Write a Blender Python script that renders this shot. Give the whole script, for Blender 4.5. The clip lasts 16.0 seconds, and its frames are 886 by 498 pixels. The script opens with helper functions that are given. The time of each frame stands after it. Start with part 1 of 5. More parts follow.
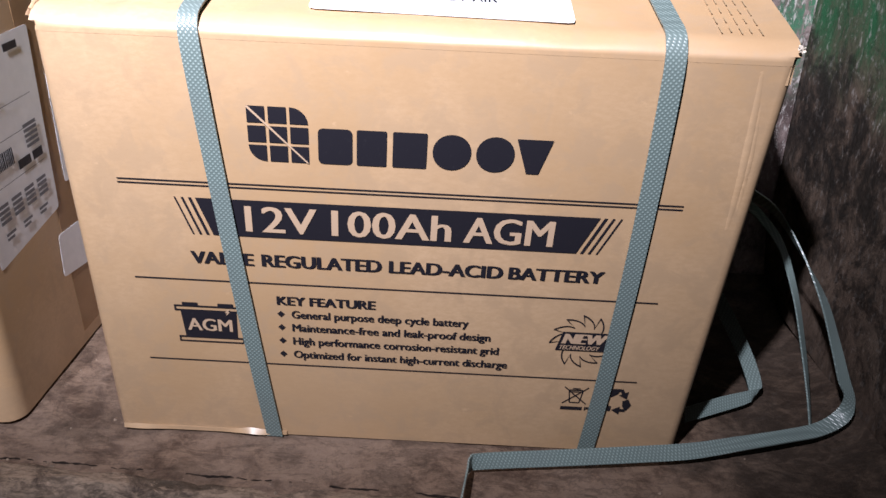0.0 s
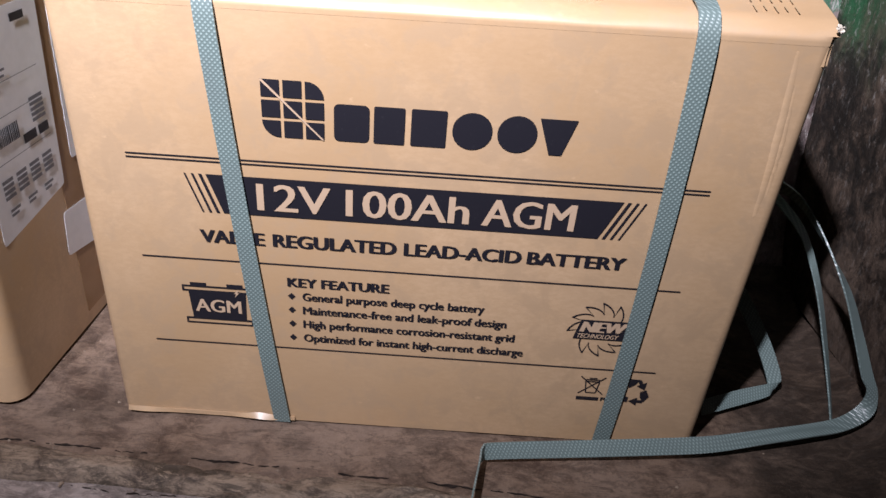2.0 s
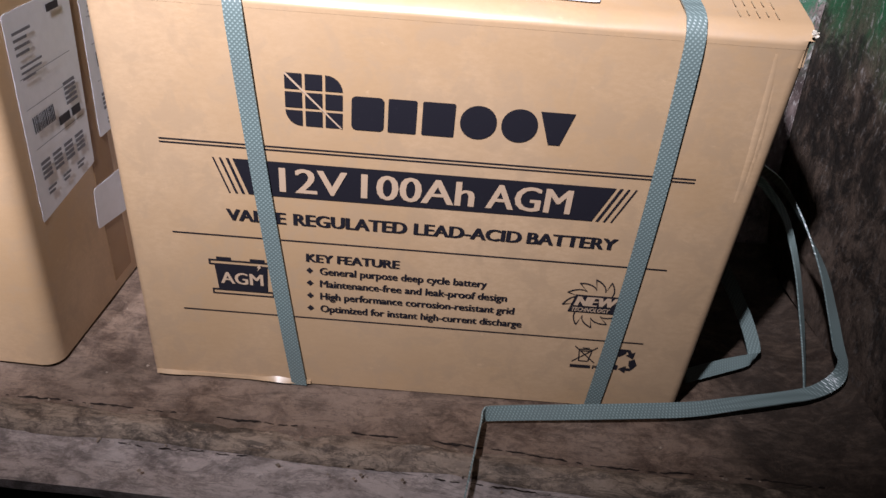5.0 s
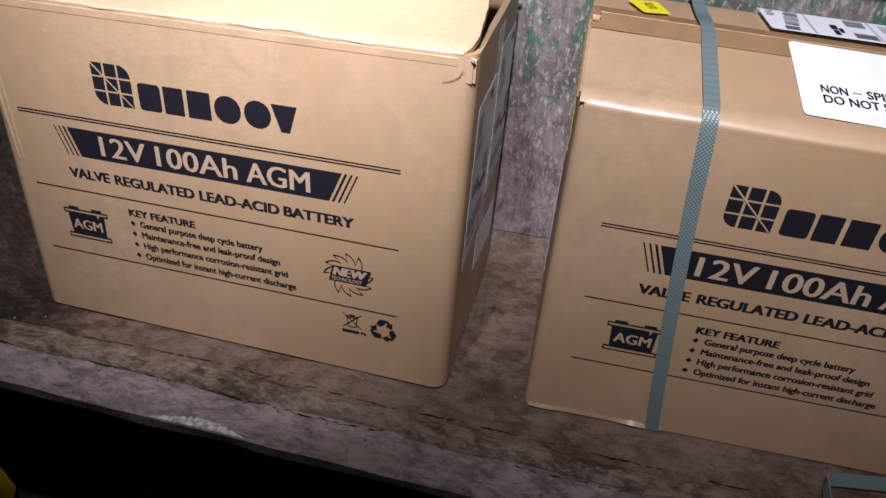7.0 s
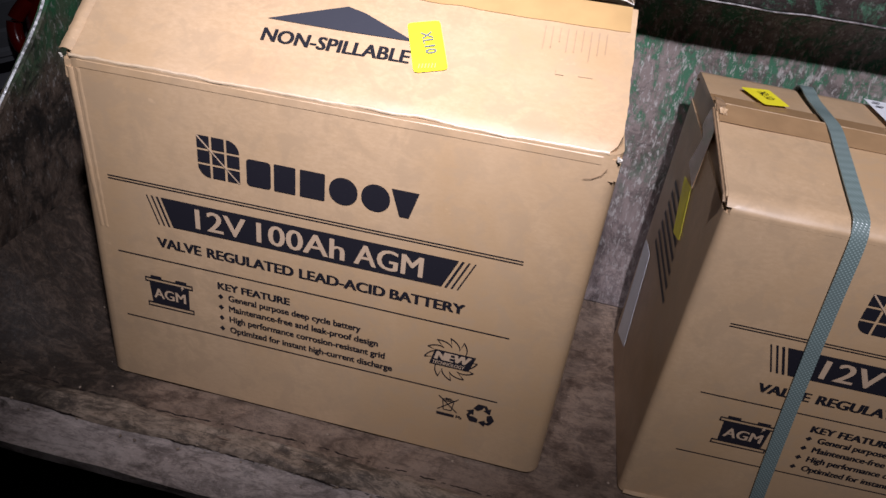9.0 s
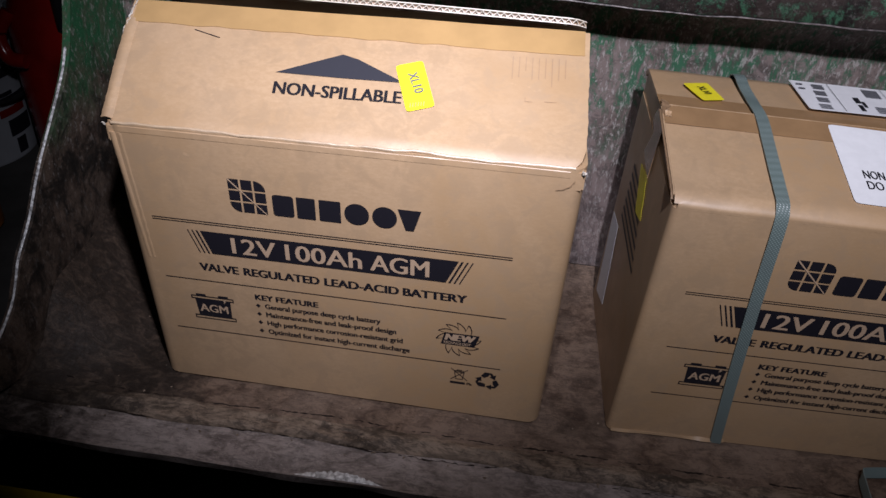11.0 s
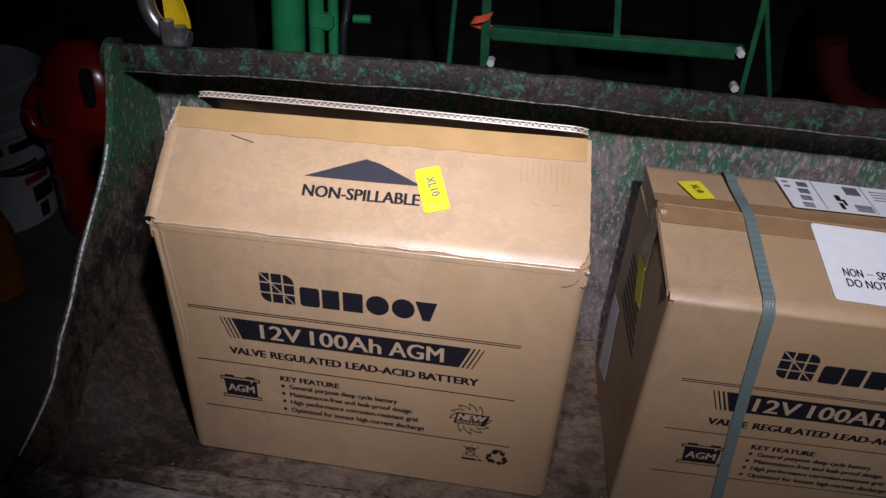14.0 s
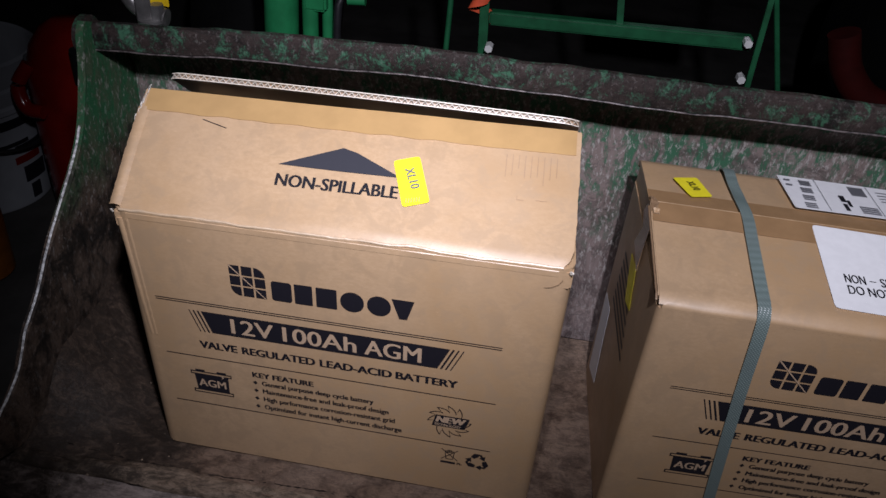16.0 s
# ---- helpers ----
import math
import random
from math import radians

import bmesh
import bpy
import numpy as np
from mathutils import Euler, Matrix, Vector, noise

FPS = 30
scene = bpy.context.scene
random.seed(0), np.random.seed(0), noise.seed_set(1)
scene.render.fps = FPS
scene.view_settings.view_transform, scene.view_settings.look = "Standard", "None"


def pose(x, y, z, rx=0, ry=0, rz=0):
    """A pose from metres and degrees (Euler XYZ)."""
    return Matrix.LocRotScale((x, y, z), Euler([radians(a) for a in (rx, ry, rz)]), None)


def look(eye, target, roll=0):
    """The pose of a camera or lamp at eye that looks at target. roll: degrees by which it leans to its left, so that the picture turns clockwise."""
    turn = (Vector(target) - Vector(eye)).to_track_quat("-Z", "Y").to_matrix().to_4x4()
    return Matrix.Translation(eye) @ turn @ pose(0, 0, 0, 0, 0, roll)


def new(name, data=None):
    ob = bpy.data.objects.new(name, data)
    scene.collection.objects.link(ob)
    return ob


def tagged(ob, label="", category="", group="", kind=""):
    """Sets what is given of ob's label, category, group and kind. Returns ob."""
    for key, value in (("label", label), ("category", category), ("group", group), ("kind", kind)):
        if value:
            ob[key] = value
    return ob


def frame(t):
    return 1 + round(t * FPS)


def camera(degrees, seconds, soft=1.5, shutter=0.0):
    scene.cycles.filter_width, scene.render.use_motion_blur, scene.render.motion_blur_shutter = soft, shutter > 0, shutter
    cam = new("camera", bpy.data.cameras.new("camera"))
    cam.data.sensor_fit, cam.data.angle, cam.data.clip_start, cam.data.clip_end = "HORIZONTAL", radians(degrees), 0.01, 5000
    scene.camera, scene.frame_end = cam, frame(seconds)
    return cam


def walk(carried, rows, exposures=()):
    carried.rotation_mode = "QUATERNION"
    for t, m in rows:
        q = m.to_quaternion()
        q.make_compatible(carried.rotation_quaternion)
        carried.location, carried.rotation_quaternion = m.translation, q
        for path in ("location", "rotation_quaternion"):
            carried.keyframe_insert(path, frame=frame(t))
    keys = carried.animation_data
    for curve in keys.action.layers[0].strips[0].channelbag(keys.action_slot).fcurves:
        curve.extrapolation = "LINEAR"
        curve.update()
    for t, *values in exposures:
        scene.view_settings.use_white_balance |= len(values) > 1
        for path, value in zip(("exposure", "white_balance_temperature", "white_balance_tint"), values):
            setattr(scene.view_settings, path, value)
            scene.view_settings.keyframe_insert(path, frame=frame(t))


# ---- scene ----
cam = camera(58.0, 16.0)

PATH = [
    (0, (0.7262, -0.3961, 0.3736), (0.5653, 1.3536, -0.5816), 0.85),
    (0.5, (0.7265, -0.3901, 0.3660), (0.5585, 1.3525, -0.6009), 0.81),
    (1, (0.7246, -0.3836, 0.3591), (0.5558, 1.3563, -0.6126), 1.66),
    (1.5, (0.7222, -0.3848, 0.3607), (0.5555, 1.3508, -0.6192), 1.70),
    (2, (0.7169, -0.3869, 0.3623), (0.5524, 1.3520, -0.6121), 1.78),
    (2.5, (0.7215, -0.3915, 0.3638), (0.5575, 1.3446, -0.6155), 0.75),
    (3, (0.7272, -0.4020, 0.3745), (0.5637, 1.3193, -0.6307), 1.90),
    (3.2, (0.7275, -0.3997, 0.3731), (0.5741, 1.3128, -0.6486), 1.97),
    (5.3, (0.7069, -0.4307, 0.3991), (0.5482, 1.2662, -0.6476), 2.60),
    (5.5, (0.6925, -0.4438, 0.4137), (0.4966, 1.2578, -0.6188), 2.94),
    (6, (0.6495, -0.4483, 0.4634), (0.4275, 1.2294, -0.6025), 3.43),
    (6.5, (0.5750, -0.4822, 0.4724), (0.2906, 1.1928, -0.5829), 3.80),
    (7, (0.4928, -0.5021, 0.4757), (0.1506, 1.1410, -0.6119), 4.60),
    (7.5, (0.4423, -0.4960, 0.4918), (0.1103, 1.1449, -0.6024), 6.16),
    (8, (0.4004, -0.4926, 0.5014), (0.1052, 1.1522, -0.5974), 6.68),
    (8.5, (0.3746, -0.4846, 0.5069), (0.1298, 1.1873, -0.5630), 6.62),
    (9, (0.3614, -0.4821, 0.5063), (0.1234, 1.1934, -0.5596), 8.28),
    (9.2, (0.3590, -0.4796, 0.5083), (0.1206, 1.1934, -0.5612), 8.56),
    (11.3, (0.3425, -0.5474, 0.6411), (0.1762, 1.0306, -0.5765), 2.80),
    (11.5, (0.3392, -0.5463, 0.6524), (0.1623, 1.0347, -0.5597), 2.26),
    (12, (0.3258, -0.5519, 0.6624), (0.1333, 1.0543, -0.5136), 2.63),
    (12.5, (0.3256, -0.5519, 0.6803), (0.1550, 1.0819, -0.4606), 2.71),
    (13, (0.3267, -0.5596, 0.6861), (0.1733, 1.0873, -0.4381), 4.09),
    (13.5, (0.3327, -0.5659, 0.6895), (0.1698, 1.0872, -0.4244), 4.63),
    (14, (0.3332, -0.5682, 0.6880), (0.1578, 1.0782, -0.4340), 3.88),
    (14.5, (0.3352, -0.5731, 0.6851), (0.1641, 1.0770, -0.4320), 4.55),
    (15, (0.3345, -0.5756, 0.6810), (0.1474, 1.0652, -0.4471), 4.78),
    (15.5, (0.3503, -0.5826, 0.6767), (0.1710, 1.0432, -0.4741), 3.18),
    (16, (0.3545, -0.5287, 0.6761), (0.1623, 1.0941, -0.4769), 4.72),
]
walk(cam, [(t, look(eye, target, roll)) for t, eye, target, roll in PATH],
     exposures=[(0.0, 0.27), (3.0, 0.27), (5.5, -0.08), (6.0, -0.66), (7.0, -1.10), (8.5, -1.38), (9.0, -1.42), (11.5, -1.90), (16.0, -1.98)])

# ---- light: two added lamps above the walk replace one carried lamp, dark shed ----
world = bpy.data.worlds.new("shed_night")
scene.world = world
world.use_nodes = True
world.node_tree.nodes["Background"].inputs[0].default_value = (0.55, 0.6, 0.7, 1)
world.node_tree.nodes["Background"].inputs[1].default_value = 0.002



def stand_in_lamp(name, watts, cone, eye, target):
    """A fixed white spot with a soft round beam, added for the carried lamp."""
    data = bpy.data.lights.new(name, "SPOT")
    data.energy, data.color, data.shadow_soft_size = watts, (0.878, 0.870, 1.0), 0.018
    data.spot_size, data.spot_blend = radians(cone), 1.0
    ob = new(name, data)
    ob.matrix_world = look(eye, target)


# Added pair: narrow beam for the open carton, wide beam for the rest.
stand_in_lamp("narrow_stand_in_lamp", 123.0, 50, (0.322, -0.420, 0.880), (0.136, 0.154, 0.228))
stand_in_lamp("wide_stand_in_lamp", 195.0, 85.5, (0.480, -0.604, 0.990), (0.524, 0.340, 0.553))


# ---- materials ----
class Nodes:
    """A short way to write a node material."""

    def __init__(self, name, rough=0.6, metal=0.0):
        self.m = bpy.data.materials.new(name)
        self.m.use_nodes = True
        self.t = self.m.node_tree
        self.b = self.t.nodes["Principled BSDF"]
        self.b.inputs["Roughness"].default_value = rough
        self.b.inputs["Metallic"].default_value = metal
        self.co = self.t.nodes.new("ShaderNodeTexCoord").outputs["Object"]

    def link(self, a, b):
        self.t.links.new(a, b)

    def scaled(self, sx, sy, sz):
        n = self.t.nodes.new("ShaderNodeMapping")
        n.inputs["Scale"].default_value = (sx, sy, sz)
        self.link(self.co, n.inputs["Vector"])
        return n.outputs[0]

    def noise(self, scale, detail=4.0, rough=0.55, at=None, warp=0.0):
        n = self.t.nodes.new("ShaderNodeTexNoise")
        n.inputs["Scale"].default_value, n.inputs["Detail"].default_value = scale, detail
        n.inputs["Roughness"].default_value, n.inputs["Distortion"].default_value = rough, warp
        self.link(at or self.co, n.inputs["Vector"])
        return n.outputs[0]

    def ramp(self, fac, lo, hi, a=0.0, b=1.0):
        n = self.t.nodes.new("ShaderNodeMapRange")
        n.interpolation_type = "SMOOTHSTEP"
        for k, v in (("From Min", lo), ("From Max", hi), ("To Min", a), ("To Max", b)):
            n.inputs[k].default_value = v
        self.link(fac, n.inputs["Value"])
        return n.outputs[0]

    def mix(self, fac, a, b):
        n = self.t.nodes.new("ShaderNodeMix")
        n.data_type = "RGBA"
        for v, s in ((fac, n.inputs[0]), (a, n.inputs[6]), (b, n.inputs[7])):
            if isinstance(v, tuple):
                s.default_value = (*v, 1)
            elif isinstance(v, float):
                s.default_value = v
            else:
                self.link(v, s)
        return n.outputs[2]

    def math(self, op, a, b):
        n = self.t.nodes.new("ShaderNodeMath")
        n.operation = op
        for v, s in ((a, n.inputs[0]), (b, n.inputs[1])):
            if isinstance(v, (int, float)):
                s.default_value = v
            else:
                self.link(v, s)
        return n.outputs[0]

    def axis(self, k):
        n = self.t.nodes.new("ShaderNodeSeparateXYZ")
        self.link(self.co, n.inputs[0])
        return n.outputs[k]

    def color(self, c):
        if isinstance(c, tuple):
            self.b.inputs["Base Color"].default_value = (*c, 1)
        else:
            self.link(c, self.b.inputs["Base Color"])
        return self

    def rough(self, r):
        self.link(r, self.b.inputs["Roughness"])
        return self

    def bump(self, h, strength=0.3, dist=0.001):
        n = self.t.nodes.new("ShaderNodeBump")
        n.inputs["Strength"].default_value, n.inputs["Distance"].default_value = strength, dist
        self.link(h, n.inputs["Height"])
        self.link(n.outputs[0], self.b.inputs["Normal"])
        return self


def cardboard(name, base, dark, spread=0.5):
    n = Nodes(name, 0.62)
    n.b.inputs["Specular IOR Level"].default_value = 0.95
    fleck = n.noise(330, 6, 0.75, n.scaled(0.55, 0.8, 1.3))
    cloud, drift = n.noise(14, 4, 0.6), n.noise(5.5, 3, 0.6, n.scaled(1, 1, 0.7), warp=0.4)
    flute = n.noise(60, 2, 0.5, n.scaled(2.2, 2.2, 0.03))
    c = n.mix(n.ramp(fleck, 0.36, 0.66), dark, base)
    c = n.mix(n.ramp(cloud, 0.35, 0.7, 0.0, spread), c, tuple(v * 0.82 for v in base))
    c = n.mix(n.ramp(drift, 0.40, 0.66, 0.0, 0.8), c, (base[0] * 0.80, base[1] * 0.75, base[2] * 0.66))
    blot = n.ramp(n.noise(48, 5, 0.65, warp=0.5), 0.46, 0.62, 0.0, 0.7)
    c = n.mix(blot, c, tuple(v * 0.78 for v in base))
    speck = n.ramp(n.noise(210, 5, 0.8), 0.63, 0.70, 0.0, 0.5)
    c = n.mix(speck, c, tuple(v * 0.72 for v in base))
    fibre = n.ramp(n.noise(820, 3, 0.7, n.scaled(0.6, 1, 1.4)), 0.62, 0.74, 0.0, 0.45)
    c = n.mix(fibre, c, tuple(v * 0.66 for v in base))
    scuff = n.ramp(n.noise(95, 4, 0.7, n.scaled(0.7, 1, 1)), 0.66, 0.76, 0.0, 0.35)
    c = n.mix(scuff, c, tuple(min(1, v * 1.3) for v in base))
    n.color(c).rough(n.ramp(cloud, 0.3, 0.7, 0.36, 0.5))
    dent = n.math("MULTIPLY", n.noise(11, 3, 0.5), 6.0)
    return n.bump(n.math("ADD", dent, n.math("ADD", n.math("MULTIPLY", fleck, 0.25), flute)), 0.13, 0.0006).m


KRAFT = cardboard("kraft_cardboard", (0.532, 0.360, 0.215), (0.470, 0.312, 0.180))
# Darker copy of KRAFT: shade of gaps and inner faces put into the colour.
KRAFT_DARK = cardboard("kraft_shaded", (0.30, 0.19, 0.11), (0.22, 0.135, 0.075))
CUT_EDGE = cardboard("cut_cardboard_edge", (0.74, 0.68, 0.60), (0.6, 0.52, 0.43))


def ink(name, c, wear=0.35):
    n = Nodes(name, 0.45)
    grain = n.noise(700, 3, 0.7)
    n.color(n.mix(n.ramp(grain, 0.6, 0.8, 0.0, wear), c, tuple(0.06 + v for v in c)))
    return n.m


INK = ink("black_printing_ink", (0.012, 0.011, 0.016))
KRAFT_INK = ink("bare_kraft_letters", (0.46, 0.325, 0.22), 0.1)
FAINT_INK = ink("faint_grey_stamp", (0.39, 0.27, 0.155), 0.3)
GREY_INK = ink("grey_label_print", (0.16, 0.16, 0.18))


def plain(name, c, rough=0.5, metal=0.0, vary=0.15, scale=40, bump=0.1, coat=0.0, gloss=0.5):
    n = Nodes(name, rough, metal)
    n.b.inputs["Specular IOR Level"].default_value = gloss
    f = n.noise(scale, 5, 0.6)
    n.color(n.mix(n.ramp(f, 0.3, 0.7), tuple(v * (1 - vary) for v in c), tuple(min(1, v * (1 + vary)) for v in c)))
    n.b.inputs["Coat Weight"].default_value = coat
    return n.bump(f, bump, 0.0008).m


PAPER = plain("white_label_paper", (0.80, 0.80, 0.82), 0.42, vary=0.03, scale=120, bump=0.04)
YELLOW_PAPER = plain("yellow_sticker_paper", (0.86, 0.74, 0.03), 0.4, vary=0.05, scale=90)
FLAP_TAPE = plain("tan_packing_tape", (0.44, 0.275, 0.120), 0.28, vary=0.07, scale=25, bump=0.15, coat=0.25)
TAPE = plain("brown_packing_tape", (0.31, 0.185, 0.092), 0.24, vary=0.08, scale=40, bump=0.12, coat=0.3)
CLEAR_TAPE = plain("crumpled_clear_tape", (0.62, 0.58, 0.52), 0.15, vary=0.3, scale=150, bump=0.6, coat=0.5)


def strap_material():
    n = Nodes("grey_green_strapping", 0.32)
    w1, w2 = [n.t.nodes.new("ShaderNodeTexWave") for _ in "ab"]
    for w, s in ((w1, 1), (w2, -1)):
        w.bands_direction = "DIAGONAL"
        w.inputs["Scale"].default_value = 215
        n.link(n.scaled(s, s, 1), w.inputs["Vector"])
    h = n.math("MULTIPLY", w1.outputs[1], w2.outputs[1])
    f = n.noise(30, 4)
    c = n.mix(n.ramp(h, 0.15, 0.75), (0.128, 0.170, 0.162), (0.25, 0.315, 0.30))
    n.color(n.mix(n.ramp(f, 0.4, 0.75, 0.0, 0.4), c, (0.14, 0.17, 0.165)))
    return n.bump(h, 0.45, 0.0005).m


STRAP = strap_material()


def steel(name, paint, paint_from, paint_to, soil, low, high, scratch=0.5, streak=(1, 1, 1), rough=0.62, crack=0.4, keep=(0.60, 0.74), fleck=0.7, chips=0.55, grease=None, blotch=0.85, grit=0.0, ends=None):
    """Worn bucket steel: soil and rust below, green paint left above, bare scratches through both."""
    n = Nodes(name, rough)
    n.b.inputs["Specular IOR Level"].default_value = 0.22
    big, mid = n.noise(9, 8, 0.68, warp=0.6), n.noise(58, 8, 0.74, n.scaled(*streak), warp=0.5)
    fine = n.noise(330, 6, 0.75)
    c = n.mix(n.ramp(mid, 0.38, 0.60), low, soil)
    c = n.mix(n.ramp(big, 0.42, 0.66, 0.0, 0.6), c, high)
    c = n.mix(n.ramp(fine, 0.56, 0.72, 0.0, 0.55), c, tuple(v * 0.32 for v in soil))
    stain = n.ramp(n.noise(15, 8, 0.72, n.scaled(0.8, 1.2, 1), warp=0.9), 0.53, 0.63, 0.0, blotch)
    c = n.mix(stain, c, tuple(v * 0.16 for v in soil))
    vein = n.math("ABSOLUTE", n.math("SUBTRACT", n.noise(26, 7, 0.7, n.scaled(streak[0] * 0.5, streak[1], streak[2]), warp=0.8), 0.5), 0.0)
    c = n.mix(n.ramp(vein, 0.0, 0.022, crack, 0.0), c, tuple(v * 0.2 for v in soil))
    dust = n.ramp(n.noise(240, 5, 0.8, n.scaled(*streak)), 0.57, 0.66, 0.0, 0.5 * crack)
    c = n.mix(dust, c, tuple(min(1, v * 1.9) for v in soil))
    if grit:
        drag = n.ramp(n.noise(120, 9, 0.82, n.scaled(0.30, 1.5, 1), warp=1.4), 0.545, 0.60, 0.0, grit)
        c = n.mix(drag, c, tuple(v * 0.28 for v in soil))
        pale = n.ramp(n.noise(170, 8, 0.8, n.scaled(0.45, 1.3, 1), warp=0.8), 0.57, 0.63, 0.0, grit * 0.6)
        c = n.mix(pale, c, tuple(min(1, v * 1.7) for v in soil))
    if ends:                            # dark soil and shadow, both put into the colour at the bucket's ends
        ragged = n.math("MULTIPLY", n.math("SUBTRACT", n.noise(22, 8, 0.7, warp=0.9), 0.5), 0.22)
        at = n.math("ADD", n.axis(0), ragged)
        soil_shade = n.math("ADD", n.ramp(at, ends[0] - 0.06, ends[0], 0.96, 0.0), n.ramp(at, ends[1], ends[1] + 0.07, 0.0, 0.85))
        c = n.mix(n.math("MULTIPLY", soil_shade, n.ramp(n.noise(75, 8, 0.75, n.scaled(0.6, 1.2, 1), warp=1.0), 0.42, 0.66, 1.0, 0.62)), c, (0.020, 0.0140, 0.0105))
    hgt = n.math("ADD", n.axis(2), n.math("MULTIPLY", n.math("SUBTRACT", big, 0.5), 0.22))
    up = n.ramp(hgt, paint_from, paint_to)
    flake = n.ramp(n.math("ADD", mid, n.math("MULTIPLY", fine, 0.35)), *keep)
    c = n.mix(n.math("MULTIPLY", up, n.math("SUBTRACT", 1.0, n.math("MULTIPLY", flake, scratch))), c, paint)
    scr = n.ramp(n.noise(210, 6, 0.78, n.scaled(*streak), warp=0.35), chips, chips + 0.07, 0.0, min(scratch, fleck))
    c = n.mix(n.math("MULTIPLY", scr, n.ramp(hgt, paint_from - 0.12, paint_from + 0.04, 0.25, 1.0)), c, (0.36, 0.335, 0.315))
    if grease:
        blot = n.ramp(n.math("ADD", n.noise(34, 7, 0.72, warp=0.7), n.math("MULTIPLY", n.math("ABSOLUTE", n.math("SUBTRACT", hgt, grease), 0.0), -1.6)), 0.36, 0.56, 0.0, 0.85)
        c = n.mix(blot, c, (0.010, 0.009, 0.008))
    n.color(c).rough(n.ramp(fine, 0.3, 0.7, rough - 0.18, rough + 0.16))
    return n.bump(n.math("ADD", n.math("MULTIPLY", mid, 1.0), n.math("MULTIPLY", fine, 0.5)), 0.55, 0.0022).m


# ends: where soil and painted shadow blacken floor, seam and cutting edge.
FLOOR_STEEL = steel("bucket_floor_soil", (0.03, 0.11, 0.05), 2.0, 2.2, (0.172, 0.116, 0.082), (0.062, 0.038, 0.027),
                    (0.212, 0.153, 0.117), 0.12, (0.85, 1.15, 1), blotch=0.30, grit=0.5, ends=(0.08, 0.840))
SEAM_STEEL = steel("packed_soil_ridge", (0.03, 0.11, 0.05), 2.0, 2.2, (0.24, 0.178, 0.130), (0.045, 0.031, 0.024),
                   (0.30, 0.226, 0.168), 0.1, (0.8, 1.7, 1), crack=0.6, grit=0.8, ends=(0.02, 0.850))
BACK_STEEL = steel("bucket_back_worn_paint", (0.040, 0.120, 0.068), 0.13, 0.26, (0.17, 0.128, 0.118), (0.055, 0.038, 0.036),
                   (0.25, 0.20, 0.19), 0.95, (1.3, 1, 0.5), keep=(0.58, 0.73), fleck=0.78, chips=0.53, blotch=0.6)
RIM_STEEL = steel("bucket_rim_rust", (0.032, 0.098, 0.056), -0.3, -0.2, (0.022, 0.0150, 0.013), (0.008, 0.0058, 0.005),
                  (0.034, 0.0235, 0.020), 1.0, (1.0, 1.0, 0.8), rough=0.74, keep=(0.50, 0.68), fleck=0.12, grit=0.4)
SIDE_STEEL = steel("bucket_side_soil_and_paint", (0.018, 0.085, 0.036), 0.19, 0.27, (0.086, 0.060, 0.045), (0.020, 0.014, 0.011),
                   (0.125, 0.090, 0.068), 0.45, (1, 1, 0.5), grease=0.155, grit=0.7)
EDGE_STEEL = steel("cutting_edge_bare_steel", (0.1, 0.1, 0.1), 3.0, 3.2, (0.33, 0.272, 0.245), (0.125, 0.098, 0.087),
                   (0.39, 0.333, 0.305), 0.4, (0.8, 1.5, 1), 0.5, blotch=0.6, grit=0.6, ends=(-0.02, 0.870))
# Scraped steel; its white highlight is put into the pale base colour.
BRIGHT_STEEL = plain("scraped_steel_highlight", (0.80, 0.79, 0.78), 0.28, 0.4, 0.6, 260, 0.9)
CLOD = plain("dry_soil_clod", (0.20, 0.15, 0.11), 0.9, vary=0.4, scale=160, bump=0.8)
# Dusty tractor green, darkened in colour for the weaker light on the bars.
BAR_PAINT = plain("dimmed_dusty_bar_green", (0.010, 0.085, 0.034), 0.4, vary=0.25, scale=30)
GREEN_PAINT = plain("tractor_green_paint", (0.018, 0.19, 0.07), 0.32, vary=0.15, scale=25, coat=0.2)
# Near black: the darkness around these parts is put into the colour.
DARK_PAINT = plain("unlit_machine_black", (0.004, 0.004, 0.004), 0.8, gloss=0.12, vary=0.3, scale=18)
RUBBER = plain("black_rubber_hose", (0.012, 0.012, 0.014), 0.45, vary=0.2, scale=60)
# Red lowered in colour to stand for the weak light out there.
DIMMED_RED = plain("dimmed_red_plastic", (0.030, 0.0025, 0.002), 0.7, gloss=0.12, vary=0.2, scale=20)
RED_PLASTIC = plain("red_plastic", (0.19, 0.008, 0.006), 0.2, vary=0.12, scale=20)
ORANGE_TAPE = plain("orange_ribbon", (0.65, 0.09, 0.035), 0.5, vary=0.15, scale=50)
WHITE_PLASTIC = plain("white_pail_plastic", (0.34, 0.355, 0.38), 0.4, vary=0.06, scale=30)
YELLOW_PAINT = plain("yellow_machine_paint", (0.55, 0.36, 0.01), 0.35, vary=0.12, scale=30)
CHROME = plain("worn_bright_steel", (0.30, 0.29, 0.285), 0.28, 0.85, 0.3, 40, 0.2)
BOLT_ZINC = plain("bright_zinc", (0.78, 0.78, 0.77), 0.3, 0.2, 0.15, 40, 0.2)
CONCRETE = plain("dusty_concrete", (0.04, 0.038, 0.036), 0.85, gloss=0.15, vary=0.3, scale=6, bump=0.3)
# Boarding coloured near black so that the shed reads as unlit.
BOARD = plain("unlit_shed_boarding", (0.009, 0.008, 0.0075), 0.9, gloss=0.1, vary=0.3, scale=4, bump=0.3)


